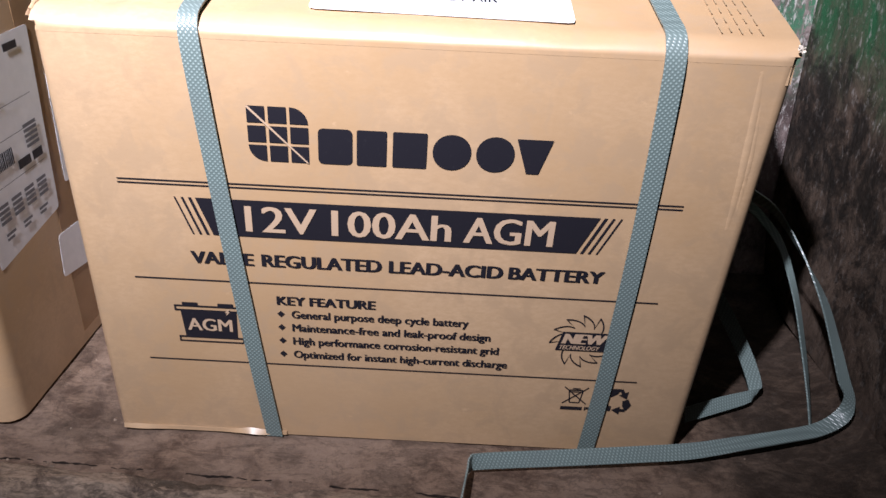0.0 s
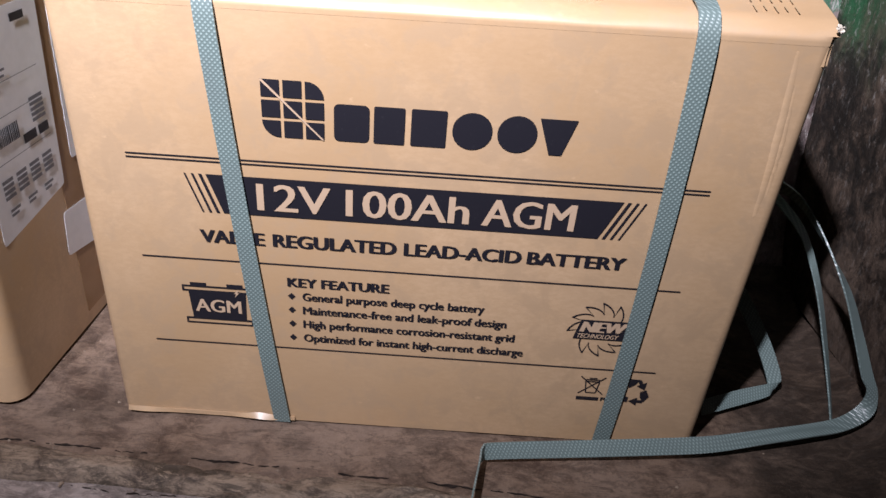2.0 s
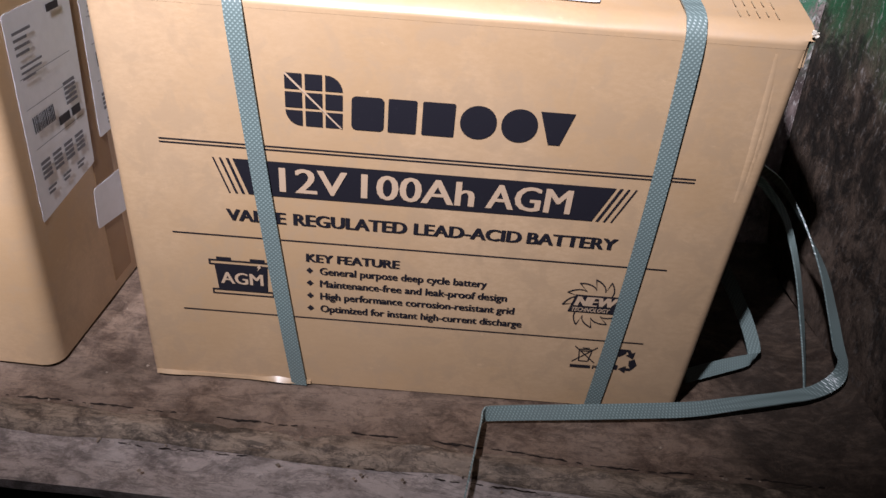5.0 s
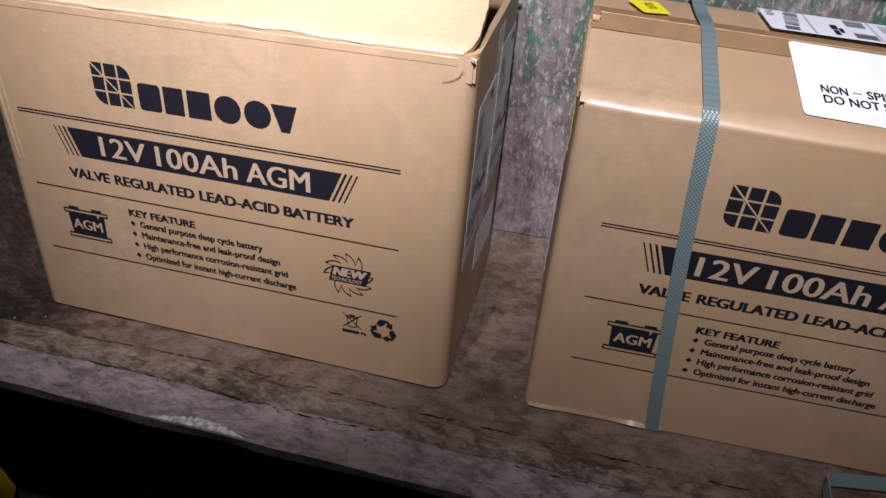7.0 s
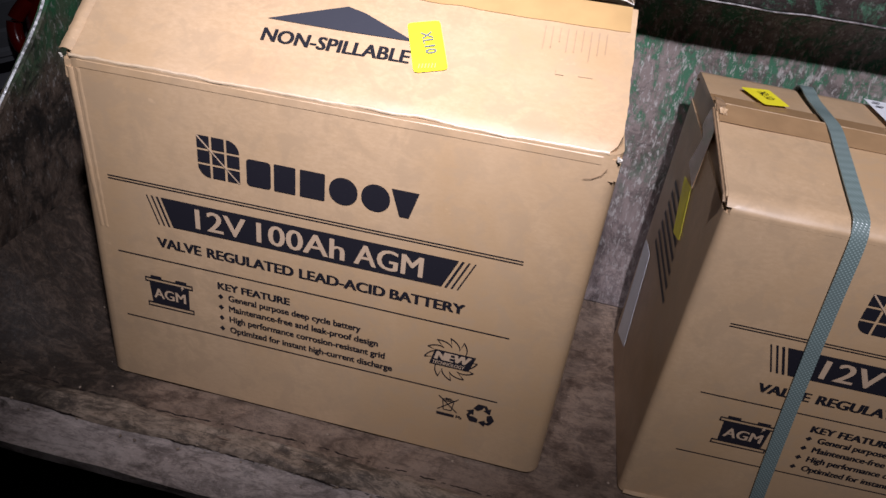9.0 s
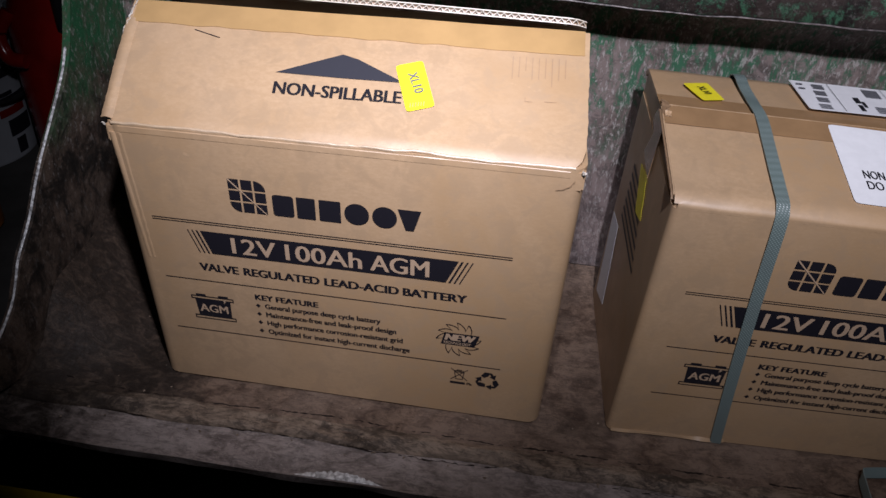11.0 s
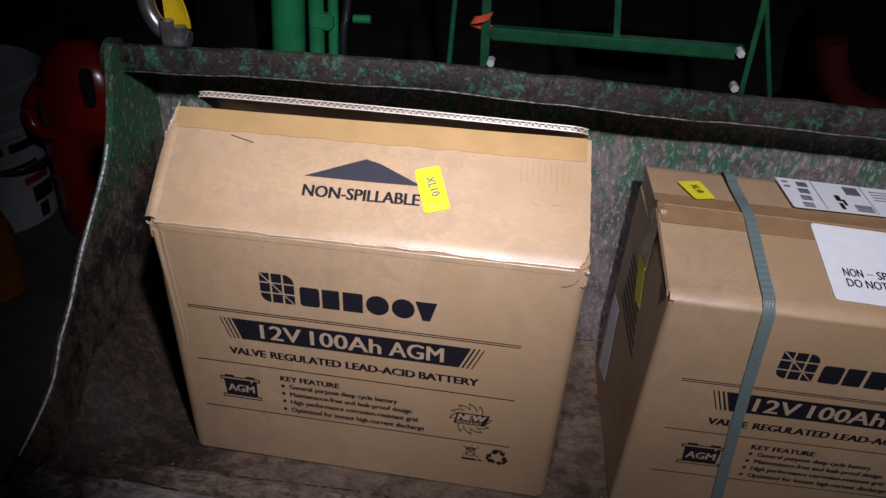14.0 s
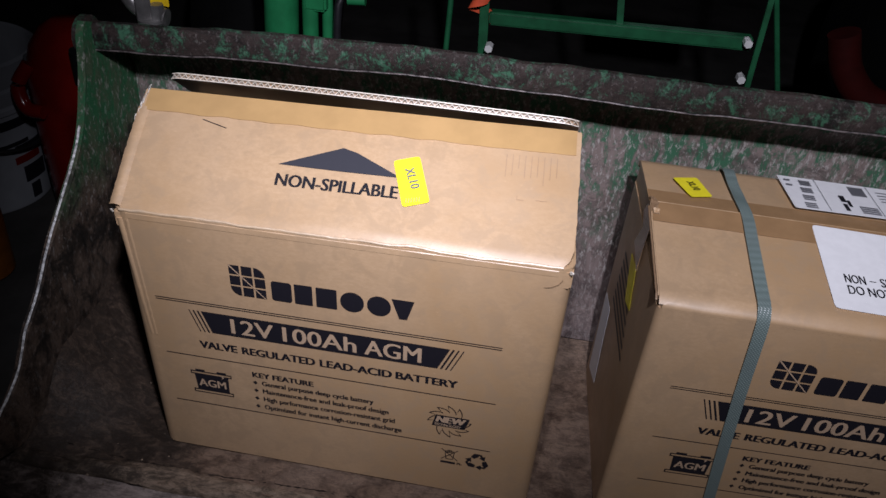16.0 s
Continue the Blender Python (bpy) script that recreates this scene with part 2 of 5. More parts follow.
# ---- mesh helpers ----
def part(name, bm, material, parent=None, label="", smooth=True):
    """Link a bmesh as one mesh object, under a thing or a part."""
    bmesh.ops.recalc_face_normals(bm, faces=bm.faces)
    me = bpy.data.meshes.new(name)
    bm.to_mesh(me)
    bm.free()
    for m in material if isinstance(material, (list, tuple)) else (material,):
        me.materials.append(m)
    if smooth:
        me.polygons.foreach_set("use_smooth", [True] * len(me.polygons))
        me.set_sharp_from_angle(angle=radians(38))
    ob = new(name, me)
    if parent:
        ob.parent = parent
        ob.matrix_parent_inverse = parent_world(parent).inverted()
    if label:
        ob["label"] = label
    return ob


def parent_world(p):
    m = p.matrix_basis.copy()
    while p.parent:
        m = p.parent.matrix_basis @ p.matrix_parent_inverse @ m
        p = p.parent
    return m


def thing(name, x, y, z, label, category, group="", kind=""):
    ob = new(name)
    ob.empty_display_size = 0.02
    ob.location = (x, y, z)
    return tagged(ob, label, category, group, kind)


def shell(func, ns, nt, thick):
    """A bent slab: the face func(s, t), given depth along its own normal."""
    bm = bmesh.new()
    P = [[Vector(func(i / ns, j / nt)) for j in range(nt + 1)] for i in range(ns + 1)]
    top, low = [], []
    for i in range(ns + 1):
        ra, rb = [], []
        for j in range(nt + 1):
            ds = P[min(i + 1, ns)][j] - P[max(i - 1, 0)][j]
            dt = P[i][min(j + 1, nt)] - P[i][max(j - 1, 0)]
            n = ds.cross(dt)
            n.normalize()
            ra.append(bm.verts.new(P[i][j]))
            rb.append(bm.verts.new(P[i][j] - n * thick))
        top.append(ra)
        low.append(rb)
    for i in range(ns):
        for j in range(nt):
            bm.faces.new((top[i][j], top[i + 1][j], top[i + 1][j + 1], top[i][j + 1]))
            bm.faces.new((low[i][j], low[i][j + 1], low[i + 1][j + 1], low[i + 1][j]))
    for i in range(ns):
        for j in (0, nt):
            bm.faces.new((top[i][j], top[i + 1][j], low[i + 1][j], low[i][j]))
    for j in range(nt):
        for i in (0, ns):
            bm.faces.new((top[i][j], top[i][j + 1], low[i][j + 1], low[i][j]))
    return bm


def tube(points, radius, sides=14, bm=None, radii=None):
    """A round bar or hose along a line of points."""
    bm = bm or bmesh.new()
    pts = [Vector(p) for p in points]
    rings, ref = [], Vector((0.123, 0.31, 0.77)).normalized()
    for k, p in enumerate(pts):
        d = (pts[min(k + 1, len(pts) - 1)] - pts[max(k - 1, 0)]).normalized()
        a = (ref - d * ref.dot(d)).normalized()
        b = d.cross(a)
        r = radii[k] if radii else radius
        rings.append([bm.verts.new(p + (a * math.cos(q) + b * math.sin(q)) * r) for q in (2 * math.pi * i / sides for i in range(sides))])
    for u, v in zip(rings, rings[1:]):
        for i in range(sides):
            bm.faces.new((u[i], u[(i + 1) % sides], v[(i + 1) % sides], v[i]))
    bm.faces.new(rings[0])
    bm.faces.new(rings[-1])
    return bm


def smooth_line(points, steps=8):
    """Catmull-Rom line through tuples of any length."""
    p = [np.array(q, float) for q in points]
    p = [2 * p[0] - p[1]] + p + [2 * p[-1] - p[-2]]
    out = []
    for a, b, c, d in zip(p, p[1:], p[2:], p[3:]):
        for k in range(steps):
            t = k / steps
            out.append(0.5 * (2 * b + (c - a) * t + (2 * a - 5 * b + 4 * c - d) * t * t + (3 * b - a - 3 * c + d) * t ** 3))
    return out + [p[-2]]


def lathe(profile, sides=32, bm=None, at=(0, 0, 0), squash=(1, 1)):
    bm = bm or bmesh.new()
    rings = [[bm.verts.new((at[0] + r * squash[0] * math.cos(q), at[1] + r * squash[1] * math.sin(q), at[2] + z))
              for q in (2 * math.pi * i / sides for i in range(sides))] for r, z in profile]
    for u, v in zip(rings, rings[1:]):
        for i in range(sides):
            bm.faces.new((u[i], u[(i + 1) % sides], v[(i + 1) % sides], v[i]))
    bm.faces.new(rings[0])
    bm.faces.new(rings[-1])
    return bm


def block(x0, x1, y0, y1, z0, z1, bevel=0.003, seg=2):
    bm = bmesh.new()
    bmesh.ops.create_cube(bm, size=1)
    for v in bm.verts:
        v.co = Vector((x0 + (x1 - x0) * (v.co.x + 0.5), y0 + (y1 - y0) * (v.co.y + 0.5), z0 + (z1 - z0) * (v.co.z + 0.5)))
    if bevel:
        bmesh.ops.bevel(bm, geom=bm.edges[:], offset=bevel, segments=seg, affect="EDGES")
    return bm


# ---- printing: flat figures in face metres, laid on a face by a map ----
GLYPHS = {}


def glyphs(body, bold):
    """Letters of the built-in font as flat points and faces, and the height of a capital."""
    if (body, bold) not in GLYPHS:
        cu = bpy.data.curves.new("lettering", "FONT")
        cu.body, cu.resolution_u, cu.offset = body, 3, bold
        ob = bpy.data.objects.new("lettering", cu)
        scene.collection.objects.link(ob)
        bpy.context.view_layer.update()
        me = ob.evaluated_get(bpy.context.evaluated_depsgraph_get()).to_mesh()
        GLYPHS[body, bold] = ([(v.co.x, v.co.y) for v in me.vertices], [tuple(p.vertices) for p in me.polygons])
        bpy.data.objects.remove(ob)
        bpy.data.curves.remove(cu)
    return GLYPHS[body, bold]


class Figures:
    """Collects flat figures and lays them on a face."""

    def __init__(self):
        self.v, self.f, self.up = [], [], {}

    def poly(self, pts):
        k = len(self.v)
        self.v += [tuple(p) for p in pts]
        self.f.append(tuple(range(k, k + len(pts))))
        return self

    def bar(self, x0, y0, x1, y1, cut=0.0):
        n = max(1, int((x1 - x0) / 0.03))
        for i in range(n):
            a, b = x0 + (x1 - x0) * i / n, x0 + (x1 - x0) * (i + 1) / n
            self.poly([(a, y0), (b, y0), (b, y1), (a, y1)])
        return self

    def round_bar(self, x0, y0, x1, y1, r, which="1111"):
        pts = []
        for (cx, cy, a0), on in zip(((x1 - r, y1 - r, 0), (x0 + r, y1 - r, 90), (x0 + r, y0 + r, 180), (x1 - r, y0 + r, 270)), which):
            if on == "1":
                pts += [(cx + r * math.cos(radians(a0 + q)), cy + r * math.sin(radians(a0 + q))) for q in range(0, 91, 15)]
            else:
                pts.append((cx + (r if a0 in (0, 270) else -r), cy + (r if a0 in (0, 90) else -r)))
        return self.poly(pts)

    def text(self, body, x0, x1, base, cap, bold=0.02, turn=None):
        for n, k in enumerate((0.0,) if bold == 0 else (-1.0, 0.0, 1.0)):
            o, e = k * bold * cap * 1.1, bold * cap * 1.1
            self.set_line(body, x0 + e + o, x1 - e + o, base, cap, turn, n)
        return self

    def set_line(self, body, x0, x1, base, cap, turn, layer):
        """One layer of a line of letters; bold letters are layers set side by side, each a hair above the last."""
        vs, fs = glyphs(body, 0.0)
        hv = glyphs("H", 0.0)[0]
        lo, hi = min(p[0] for p in vs), max(p[0] for p in vs)
        h0, h1 = min(p[1] for p in hv), max(p[1] for p in hv)
        k = len(self.v)
        for x, y in vs:
            u, w = x0 + (x - lo) / (hi - lo) * (x1 - x0), base + (y - h0) / (h1 - h0) * cap
            self.up[len(self.v)] = 0.00006 * layer
            self.v.append(turn(u, w) if turn else (u, w))
        self.f += [tuple(i + k for i in f) for f in fs]

    def lay(self, name, face, material, parent, lift=0.0005, label=""):
        me = bpy.data.meshes.new(name)
        me.from_pydata([face(u, w, lift + self.up.get(i, 0.0)) for i, (u, w) in enumerate(self.v)], [], self.f)
        me.materials.append(material)
        ob = new(name, me)
        ob.parent = parent
        ob.matrix_parent_inverse = parent_world(parent).inverted()
        if label:
            ob["label"] = label
        if name in ("print_bar", "bar_code", "faint_stamp", "print_blocks", "round_stamp", "recycling_mark"):
            ob["kind"] = "stuff"
        return ob


def quad_face(c00, c10, c01, c11, w, h):
    """A map from face metres (0..w, 0..h) to a four-cornered face, lifted off along its normal."""
    a, b, c, d = (Vector(q) for q in (c00, c10, c01, c11))
    n = (b - a).cross(c - a).normalized()

    def face(u, v, lift=0.0):
        s, t = u / w, v / h
        return a * (1 - s) * (1 - t) + b * s * (1 - t) + c * (1 - s) * t + d * s * t + n * lift
    return face


def sticker(name, corners, face, material, parent, label, lift=0.0006, r=0.003, thick=0.00015):
    """A round-cornered paper label on a face, with a thin edge."""
    cs = [Vector(c) for c in corners]
    pts = []
    for k, c in enumerate(cs):
        p, q = cs[k - 1], cs[(k + 1) % 4]
        a, b = c + (p - c).normalized() * r, c + (q - c).normalized() * r
        pts += [a.lerp(c, 0.0), (a.lerp(c, 0.55) + b.lerp(c, 0.55)) / 2, b]
    bm = bmesh.new()
    up = [bm.verts.new(face(p.x, p.y, lift)) for p in pts]
    dn = [bm.verts.new(face(p.x, p.y, lift - thick)) for p in pts]
    bm.faces.new(up)
    for i in range(len(pts)):
        bm.faces.new((up[i], up[(i + 1) % len(pts)], dn[(i + 1) % len(pts)], dn[i]))
    return part(name, bm, material, parent, label, smooth=False)


# ---- setting: a dark shed ----
GROUND = -0.335
tagged(part("ground", shell(lambda s, t: (-6 + 12 * s, -5 + 11 * t, GROUND), 24, 24, 0.1), CONCRETE),
       "dusty grey concrete shed floor", "floor", kind="structure")
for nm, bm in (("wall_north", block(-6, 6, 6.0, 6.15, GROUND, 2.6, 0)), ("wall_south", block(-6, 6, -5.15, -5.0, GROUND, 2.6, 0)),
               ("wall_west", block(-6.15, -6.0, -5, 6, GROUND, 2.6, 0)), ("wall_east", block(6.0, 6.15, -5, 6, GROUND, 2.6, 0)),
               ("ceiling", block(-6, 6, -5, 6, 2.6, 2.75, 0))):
    tagged(part(nm, bm, BOARD), "shed boarding, coloured near black for the unlit shed", "ceiling" if nm == "ceiling" else "wall", kind="structure")


# ---- loader bucket ----
X0, X1 = -0.11, 0.955          # inner faces of the side plates
BACK = 0.266


def bucket_profile(t):
    """Inner line of the bucket from the floor's front edge, round the heel, up the back and over to the rim."""
    if t < 0.40:
        return -0.045 + 0.24 * t / 0.40, 0.0
    if t < 0.60:
        a = (t - 0.40) / 0.20 * math.pi / 2
        return 0.195 + 0.071 * math.sin(a), 0.071 * (1 - math.cos(a))
    if t < 0.86:
        return BACK + 0.004 * (t - 0.6) / 0.26, 0.071 + 0.235 * (t - 0.6) / 0.26
    a = (t - 0.86) / 0.14
    return BACK + 0.004 - 0.058 * a ** 1.5, 0.306 + 0.052 * math.sin(a * math.pi / 2)


def flare(y, z):
    """How far a side plate stands out low at its front."""
    return 0.042 * min(1.0, max(0.0, (-0.012 - y) / 0.085)) * max(0.0, 1 - z / 0.3)


def heap(x, y):
    """Packed soil that fills the corners between floor and side plates, and the floor's small waves."""
    l, r = min(1.0, max(0.0, (-0.012 - x) / 0.098)), max(0.0, (x - 0.940) / 0.055)
    k = min(1.0, max(0.0, (y + 0.055) / 0.10))
    z = (0.078 * l ** 1.8 + 0.024 * r ** 1.8) * k * k * (3 - 2 * k)
    if x > 0.46:
        z -= 0.005 * min(1, (x - 0.46) / 0.38)
    return z + 0.0022 * (noise.noise((x * 17, y * 17, 0.3)) - 0.15) - 0.0012


def rim_drop(x):
    return -0.017 * max(0.0, 1 - (x - X0) / 0.33) ** 1.4 + 0.0022 * noise.noise((x * 9, 0.4, 0.1))


bucket = thing("loader_bucket", 0.42, 0.1, 0.0, "worn green steel loader bucket caked with dry soil", "loader bucket")


def floor_face(s, t):
    y, z = bucket_profile(0.5 * t)
    x0 = X0 - flare(y, 0.0)
    x = x0 + (X1 + 0.12 * max(0.0, 0.265 - y) - x0) * s
    return x, y, z + heap(x, y) * max(0.0, 1 - z / 0.06)


def back_face(s, t):
    x, (y, z) = X0 + (X1 - X0) * s, bucket_profile(0.5 + 0.5 * t)
    k = max(0.0, 1 - z / 0.06)
    return x, y + 0.0025 * noise.noise((x * 8, z * 8, 2.0)), z + heap(x, y) * k + rim_drop(x) * max(0.0, (z - 0.2) / 0.16)


part("floor_plate", shell(floor_face, 90, 26, 0.009), FLOOR_STEEL, bucket, "floor plate under packed brown soil")
part("back_plate", shell(back_face, 90, 26, 0.009), BACK_STEEL, bucket, "back plate with scraped green paint")


def rim_bar():
    bm = bmesh.new()
    prof = [(0.203, 0.357), (0.199, 0.361), (0.198, 0.372), (0.199, 0.383), (0.2015, 0.3870), (0.205, 0.388), (0.209, 0.387),
            (0.212, 0.383), (0.213, 0.366), (0.211, 0.360), (0.207, 0.357)]
    n, rings = 70, []
    for i in range(n + 1):
        x = X0 - 0.012 + (X1 - X0 + 0.024) * i / n
        d = rim_drop(x)
        rings.append([bm.verts.new((x, y + 0.0016 * noise.noise((x * 23, z * 40, 1)), z + d + 0.0016 * noise.noise((x * 31, z * 50, 5)))) for y, z in prof])
    for u, v in zip(rings, rings[1:]):
        for k in range(len(prof)):
            bm.faces.new((u[k], u[(k + 1) % len(prof)], v[(k + 1) % len(prof)], v[k]))
    bm.faces.new(rings[0])
    bm.faces.new(rings[-1])
    return bm


part("rim", rim_bar(), RIM_STEEL, bucket, "rolled top rim, rusty with green paint left")
part("rim_end", tube([(X0 - 0.0165, 0.2055, 0.3555), (X0 - 0.0150, 0.2055, 0.3555), (X0 - 0.0060, 0.2055, 0.3555), (X0 - 0.0045, 0.2055, 0.3555)], 0.02, 24, radii=[0.018, 0.0205, 0.0205, 0.018]), RIM_STEEL, bucket, "rounded end of the top rim")
part("worn_lip", tube([(x, 0.1995 + 0.0012 * noise.noise((x * 23, 14.4, 1)), 0.3592 + rim_drop(x) + 0.0014 * noise.noise((x * 31, 18, 5))) for x in (X0 + (X1 - X0) * i / 120 for i in range(121))], 0.0009, 6),
     plain("rubbed_lip_steel", (0.075, 0.062, 0.06), 0.45, 0.2, 0.85, 130, 0.9), bucket, "rubbed lower lip of the rim")


def side_plate(inner, out):
    """Side plate: its front edge sweeps from the cutting edge up to the rim, and flares out low down."""
    front = smooth_line([(-0.094, 0.004), (-0.072, 0.030), (-0.048, 0.058), (-0.026, 0.088), (-0.006, 0.125), (0.028, 0.154), (0.064, 0.193),
                         (0.130, 0.251), (0.157, 0.285), (0.172, 0.325), (0.181, 0.362), (0.190, 0.376)], 4)
    n, bm, cols = len(front), bmesh.new(), []
    for k, (y, z) in enumerate(front):
        f = k / (n - 1)
        back = (0.272, max(0.0, 0.345 * f))
        row = []
        for j in range(9):
            a = j / 8
            yy, zz = y + (back[0] - y) * a, z + (back[1] - z) * a
            wide = flare(yy, zz) + (0.12 * max(0.0, 0.265 - yy) if out > 0 else 0)
            xx = inner + out * (wide + 0.0015 * noise.noise((yy * 14, zz * 14, inner)))
            row.append((bm.verts.new((xx, yy, zz)), bm.verts.new((xx + out * 0.008, yy, zz))))
        cols.append(row)
    for u, v in zip(cols, cols[1:]):
        for j in range(8):
            for q in (0, 1):
                bm.faces.new((u[j][q], u[j + 1][q], v[j + 1][q], v[j][q]))
        for j in (0, 8):
            bm.faces.new((u[j][0], v[j][0], v[j][1], u[j][1]))
    for row in (cols[0], cols[-1]):
        for a, b in zip(row, row[1:]):
            bm.faces.new((a[0], b[0], b[1], a[1]))
    return bm


part("side_plate", side_plate(X0, -1), SIDE_STEEL, bucket, "side plate, green above and soil-stained below")
part("side_plate", side_plate(X1, 1), SIDE_STEEL, bucket, "side plate, green above and soil-stained below")


def edge_bead(side, inner):
    """The bright worn front edge of a side plate."""
    pts = smooth_line([(-0.072, 0.030), (-0.026, 0.088), (-0.006, 0.125), (0.028, 0.154), (0.064, 0.193), (0.130, 0.251), (0.152, 0.278)], 5)
    return tube([(inner + side * (0.004 + flare(y, z)), y - 0.0005, z) for y, z in pts], 0.0013, 6)


# Worn edge whose glint comes from a pale, barely metallic colour.
part("worn_edge", edge_bead(-1, X0), plain("worn_edge_with_glint", (0.80, 0.79, 0.78), 0.3, 0.2, 0.8, 230, 0.9), bucket, "worn steel edge with its glint painted in")


def lip_face(s, t):
    x = X0 - 0.045 + (X1 - X0 + 0.09) * s
    y = -0.096 + 0.060 * t + 0.0022 * noise.noise((x * 14, 3.3, 0)) * (1 - t)
    return x, y, -0.004 - 0.006 * (1 - t) ** 2 + 0.0018 * noise.noise((x * 20, y * 60, 7)) - (0.005 * min(1, max(0, (x - 0.46) / 0.38)))


part("cutting_edge", shell(lip_face, 120, 10, 0.011), EDGE_STEEL, bucket, "scraped steel cutting edge of the bucket")


part("scraped_patch", shell(lambda s, t: Vector(lip_face((0.175 + 0.095 * s + 0.045 + 0.11) / (X1 - X0 + 0.09), 0.02 + 0.13 * t * math.sin(math.pi * min(1, s * 1.1 + 0.02)) * (
    1 + 0.5 * noise.noise((s * 30, 1, 1))))) + Vector((0, 0, 0.0006)), 60, 4, 0.0004), BRIGHT_STEEL, bucket, "freshly scraped steel with its highlight painted in")


def soil_ridge(s, t):
    x = X0 - 0.02 + (X1 - X0 + 0.03) * s
    a = t * math.pi
    wid = 0.016 + 0.006 * noise.noise((x * 11, 0.7, 4))
    y = -0.045 - 0.8 * wid * math.cos(a) + 0.004 * noise.noise((x * 8, 9.1, 0))
    z = -0.005 + (0.0065 + 0.0045 * noise.noise((x * 26, t * 3, 2))) * math.sin(a) + 0.002 * noise.noise((x * 90, t * 9, 8))
    return x, y, z - (0.005 * min(1, max(0, (x - 0.46) / 0.38)))


part("weld_seam", shell(soil_ridge, 260, 10, 0.003), SEAM_STEEL, bucket, "lumpy weld seam packed with soil")


def joint_line(y0, bed, seed):
    """A dark jagged crack along the bucket's front, thin and broken by soil."""
    def f(s, t):
        x = X0 + 0.03 + (X1 - X0 - 0.05) * s
        wide = 0.0002 + 0.0011 * noise.noise((x * 34, seed, 3)) + 0.0009 * noise.noise((x * 190, seed, 5))
        y = y0 + 0.0045 * noise.noise((x * 7, seed, 0)) + 0.0016 * noise.noise((x * 60, seed, 1)) + 0.0008 * noise.noise((x * 260, seed, 4)) + max(0.00004, wide) * (t - 0.5) * 2
        return x, y, bed(x, y) - (0.0012 if wide < 0.0001 else 0.0)
    return shell(f, 1100, 1, 0.0004)


CRACK_SOIL = plain("dark_crack_soil", (0.018, 0.013, 0.011), 0.9, gloss=0.15, vary=0.4, scale=120, bump=0.6)
part("crack", joint_line(-0.0308, lambda x, y: heap(x, y) + 0.0006, 2.2), CRACK_SOIL, bucket, "dark crack behind the weld seam")
part("crack", joint_line(-0.0592, lambda x, y: -0.0036 - 0.005 * min(1, max(0, (x - 0.46) / 0.38)), 7.7), CRACK_SOIL, bucket, "dark crack in front of the weld seam")


def clods():
    """Crumbs of dry soil on the floor and the edge."""
    bm, rng = bmesh.new(), random.Random(4)
    for _ in range(260):
        x, y = rng.uniform(X0 + 0.01, X1), rng.choice((rng.uniform(-0.075, -0.03), rng.gauss(-0.05, 0.012), rng.uniform(-0.02, 0.25)))
        r = rng.uniform(0.0005, 0.0017)
        z = heap(x, y) if y > -0.04 else -0.003 - (0.005 if x > 0.7 else 0)
        vs = [bm.verts.new((x + r * dx * rng.uniform(.6, 1.3), y + r * dy * rng.uniform(.6, 1.3), z + r * dz * rng.uniform(.5, 1)))
              for dx, dy, dz in ((1, 0, 0), (0, 1, 0), (-1, 0, 0), (0, -1, 0), (0, 0, 1), (0, 0, -0.5))]
        for a, b in ((0, 1), (1, 2), (2, 3), (3, 0)):
            bm.faces.new((vs[a], vs[b], vs[4]))
            bm.faces.new((vs[b], vs[a], vs[5]))
    return bm


tagged(part("soil_crumbs", clods(), CLOD, smooth=False), "dry crumbs of soil on the bucket floor", "soil", kind="stuff")


# ---- the two battery cartons ----
FW, FH = 0.398, 0.293           # nominal size of the printed front


def carton_body(bottom, top, radius=0.007, thick=0.005, levels=10):
    """Walls of a carton: a rounded four-cornered tube from the bottom corners to the top corners, with depth, and a floor."""
    bm = bmesh.new()

    def ring(t, inset):
        cs = [Vector(a).lerp(Vector(b), t) for a, b in zip(bottom, top)]
        mid = sum(cs, Vector()) / 4
        out = []
        for k, c in enumerate(cs):
            p, q = cs[k - 1], cs[(k + 1) % 4]
            dp, dq = (p - c).normalized(), (q - c).normalized()
            c = c + (dp + dq) * inset
            r = max(0.002, radius - inset)
            for i in range(6):
                a = i / 5 * math.pi / 2
                out.append(c + dp * r * (1 - math.sin(a)) + dq * r * (1 - math.cos(a)))
        return [bm.verts.new(v) for v in out]
    outer = [ring(i / levels, 0.0) for i in range(levels + 1)]
    inner = [ring(i / levels, thick) for i in range(levels + 1)]
    for rs in (outer, inner):
        for u, v in zip(rs, rs[1:]):
            for i in range(24):
                bm.faces.new((u[i], u[(i + 1) % 24], v[(i + 1) % 24], v[i]))
    for i in range(24):
        bm.faces.new((outer[-1][i], outer[-1][(i + 1) % 24], inner[-1][(i + 1) % 24], inner[-1][i]))
    bm.faces.new(outer[0])
    return bm


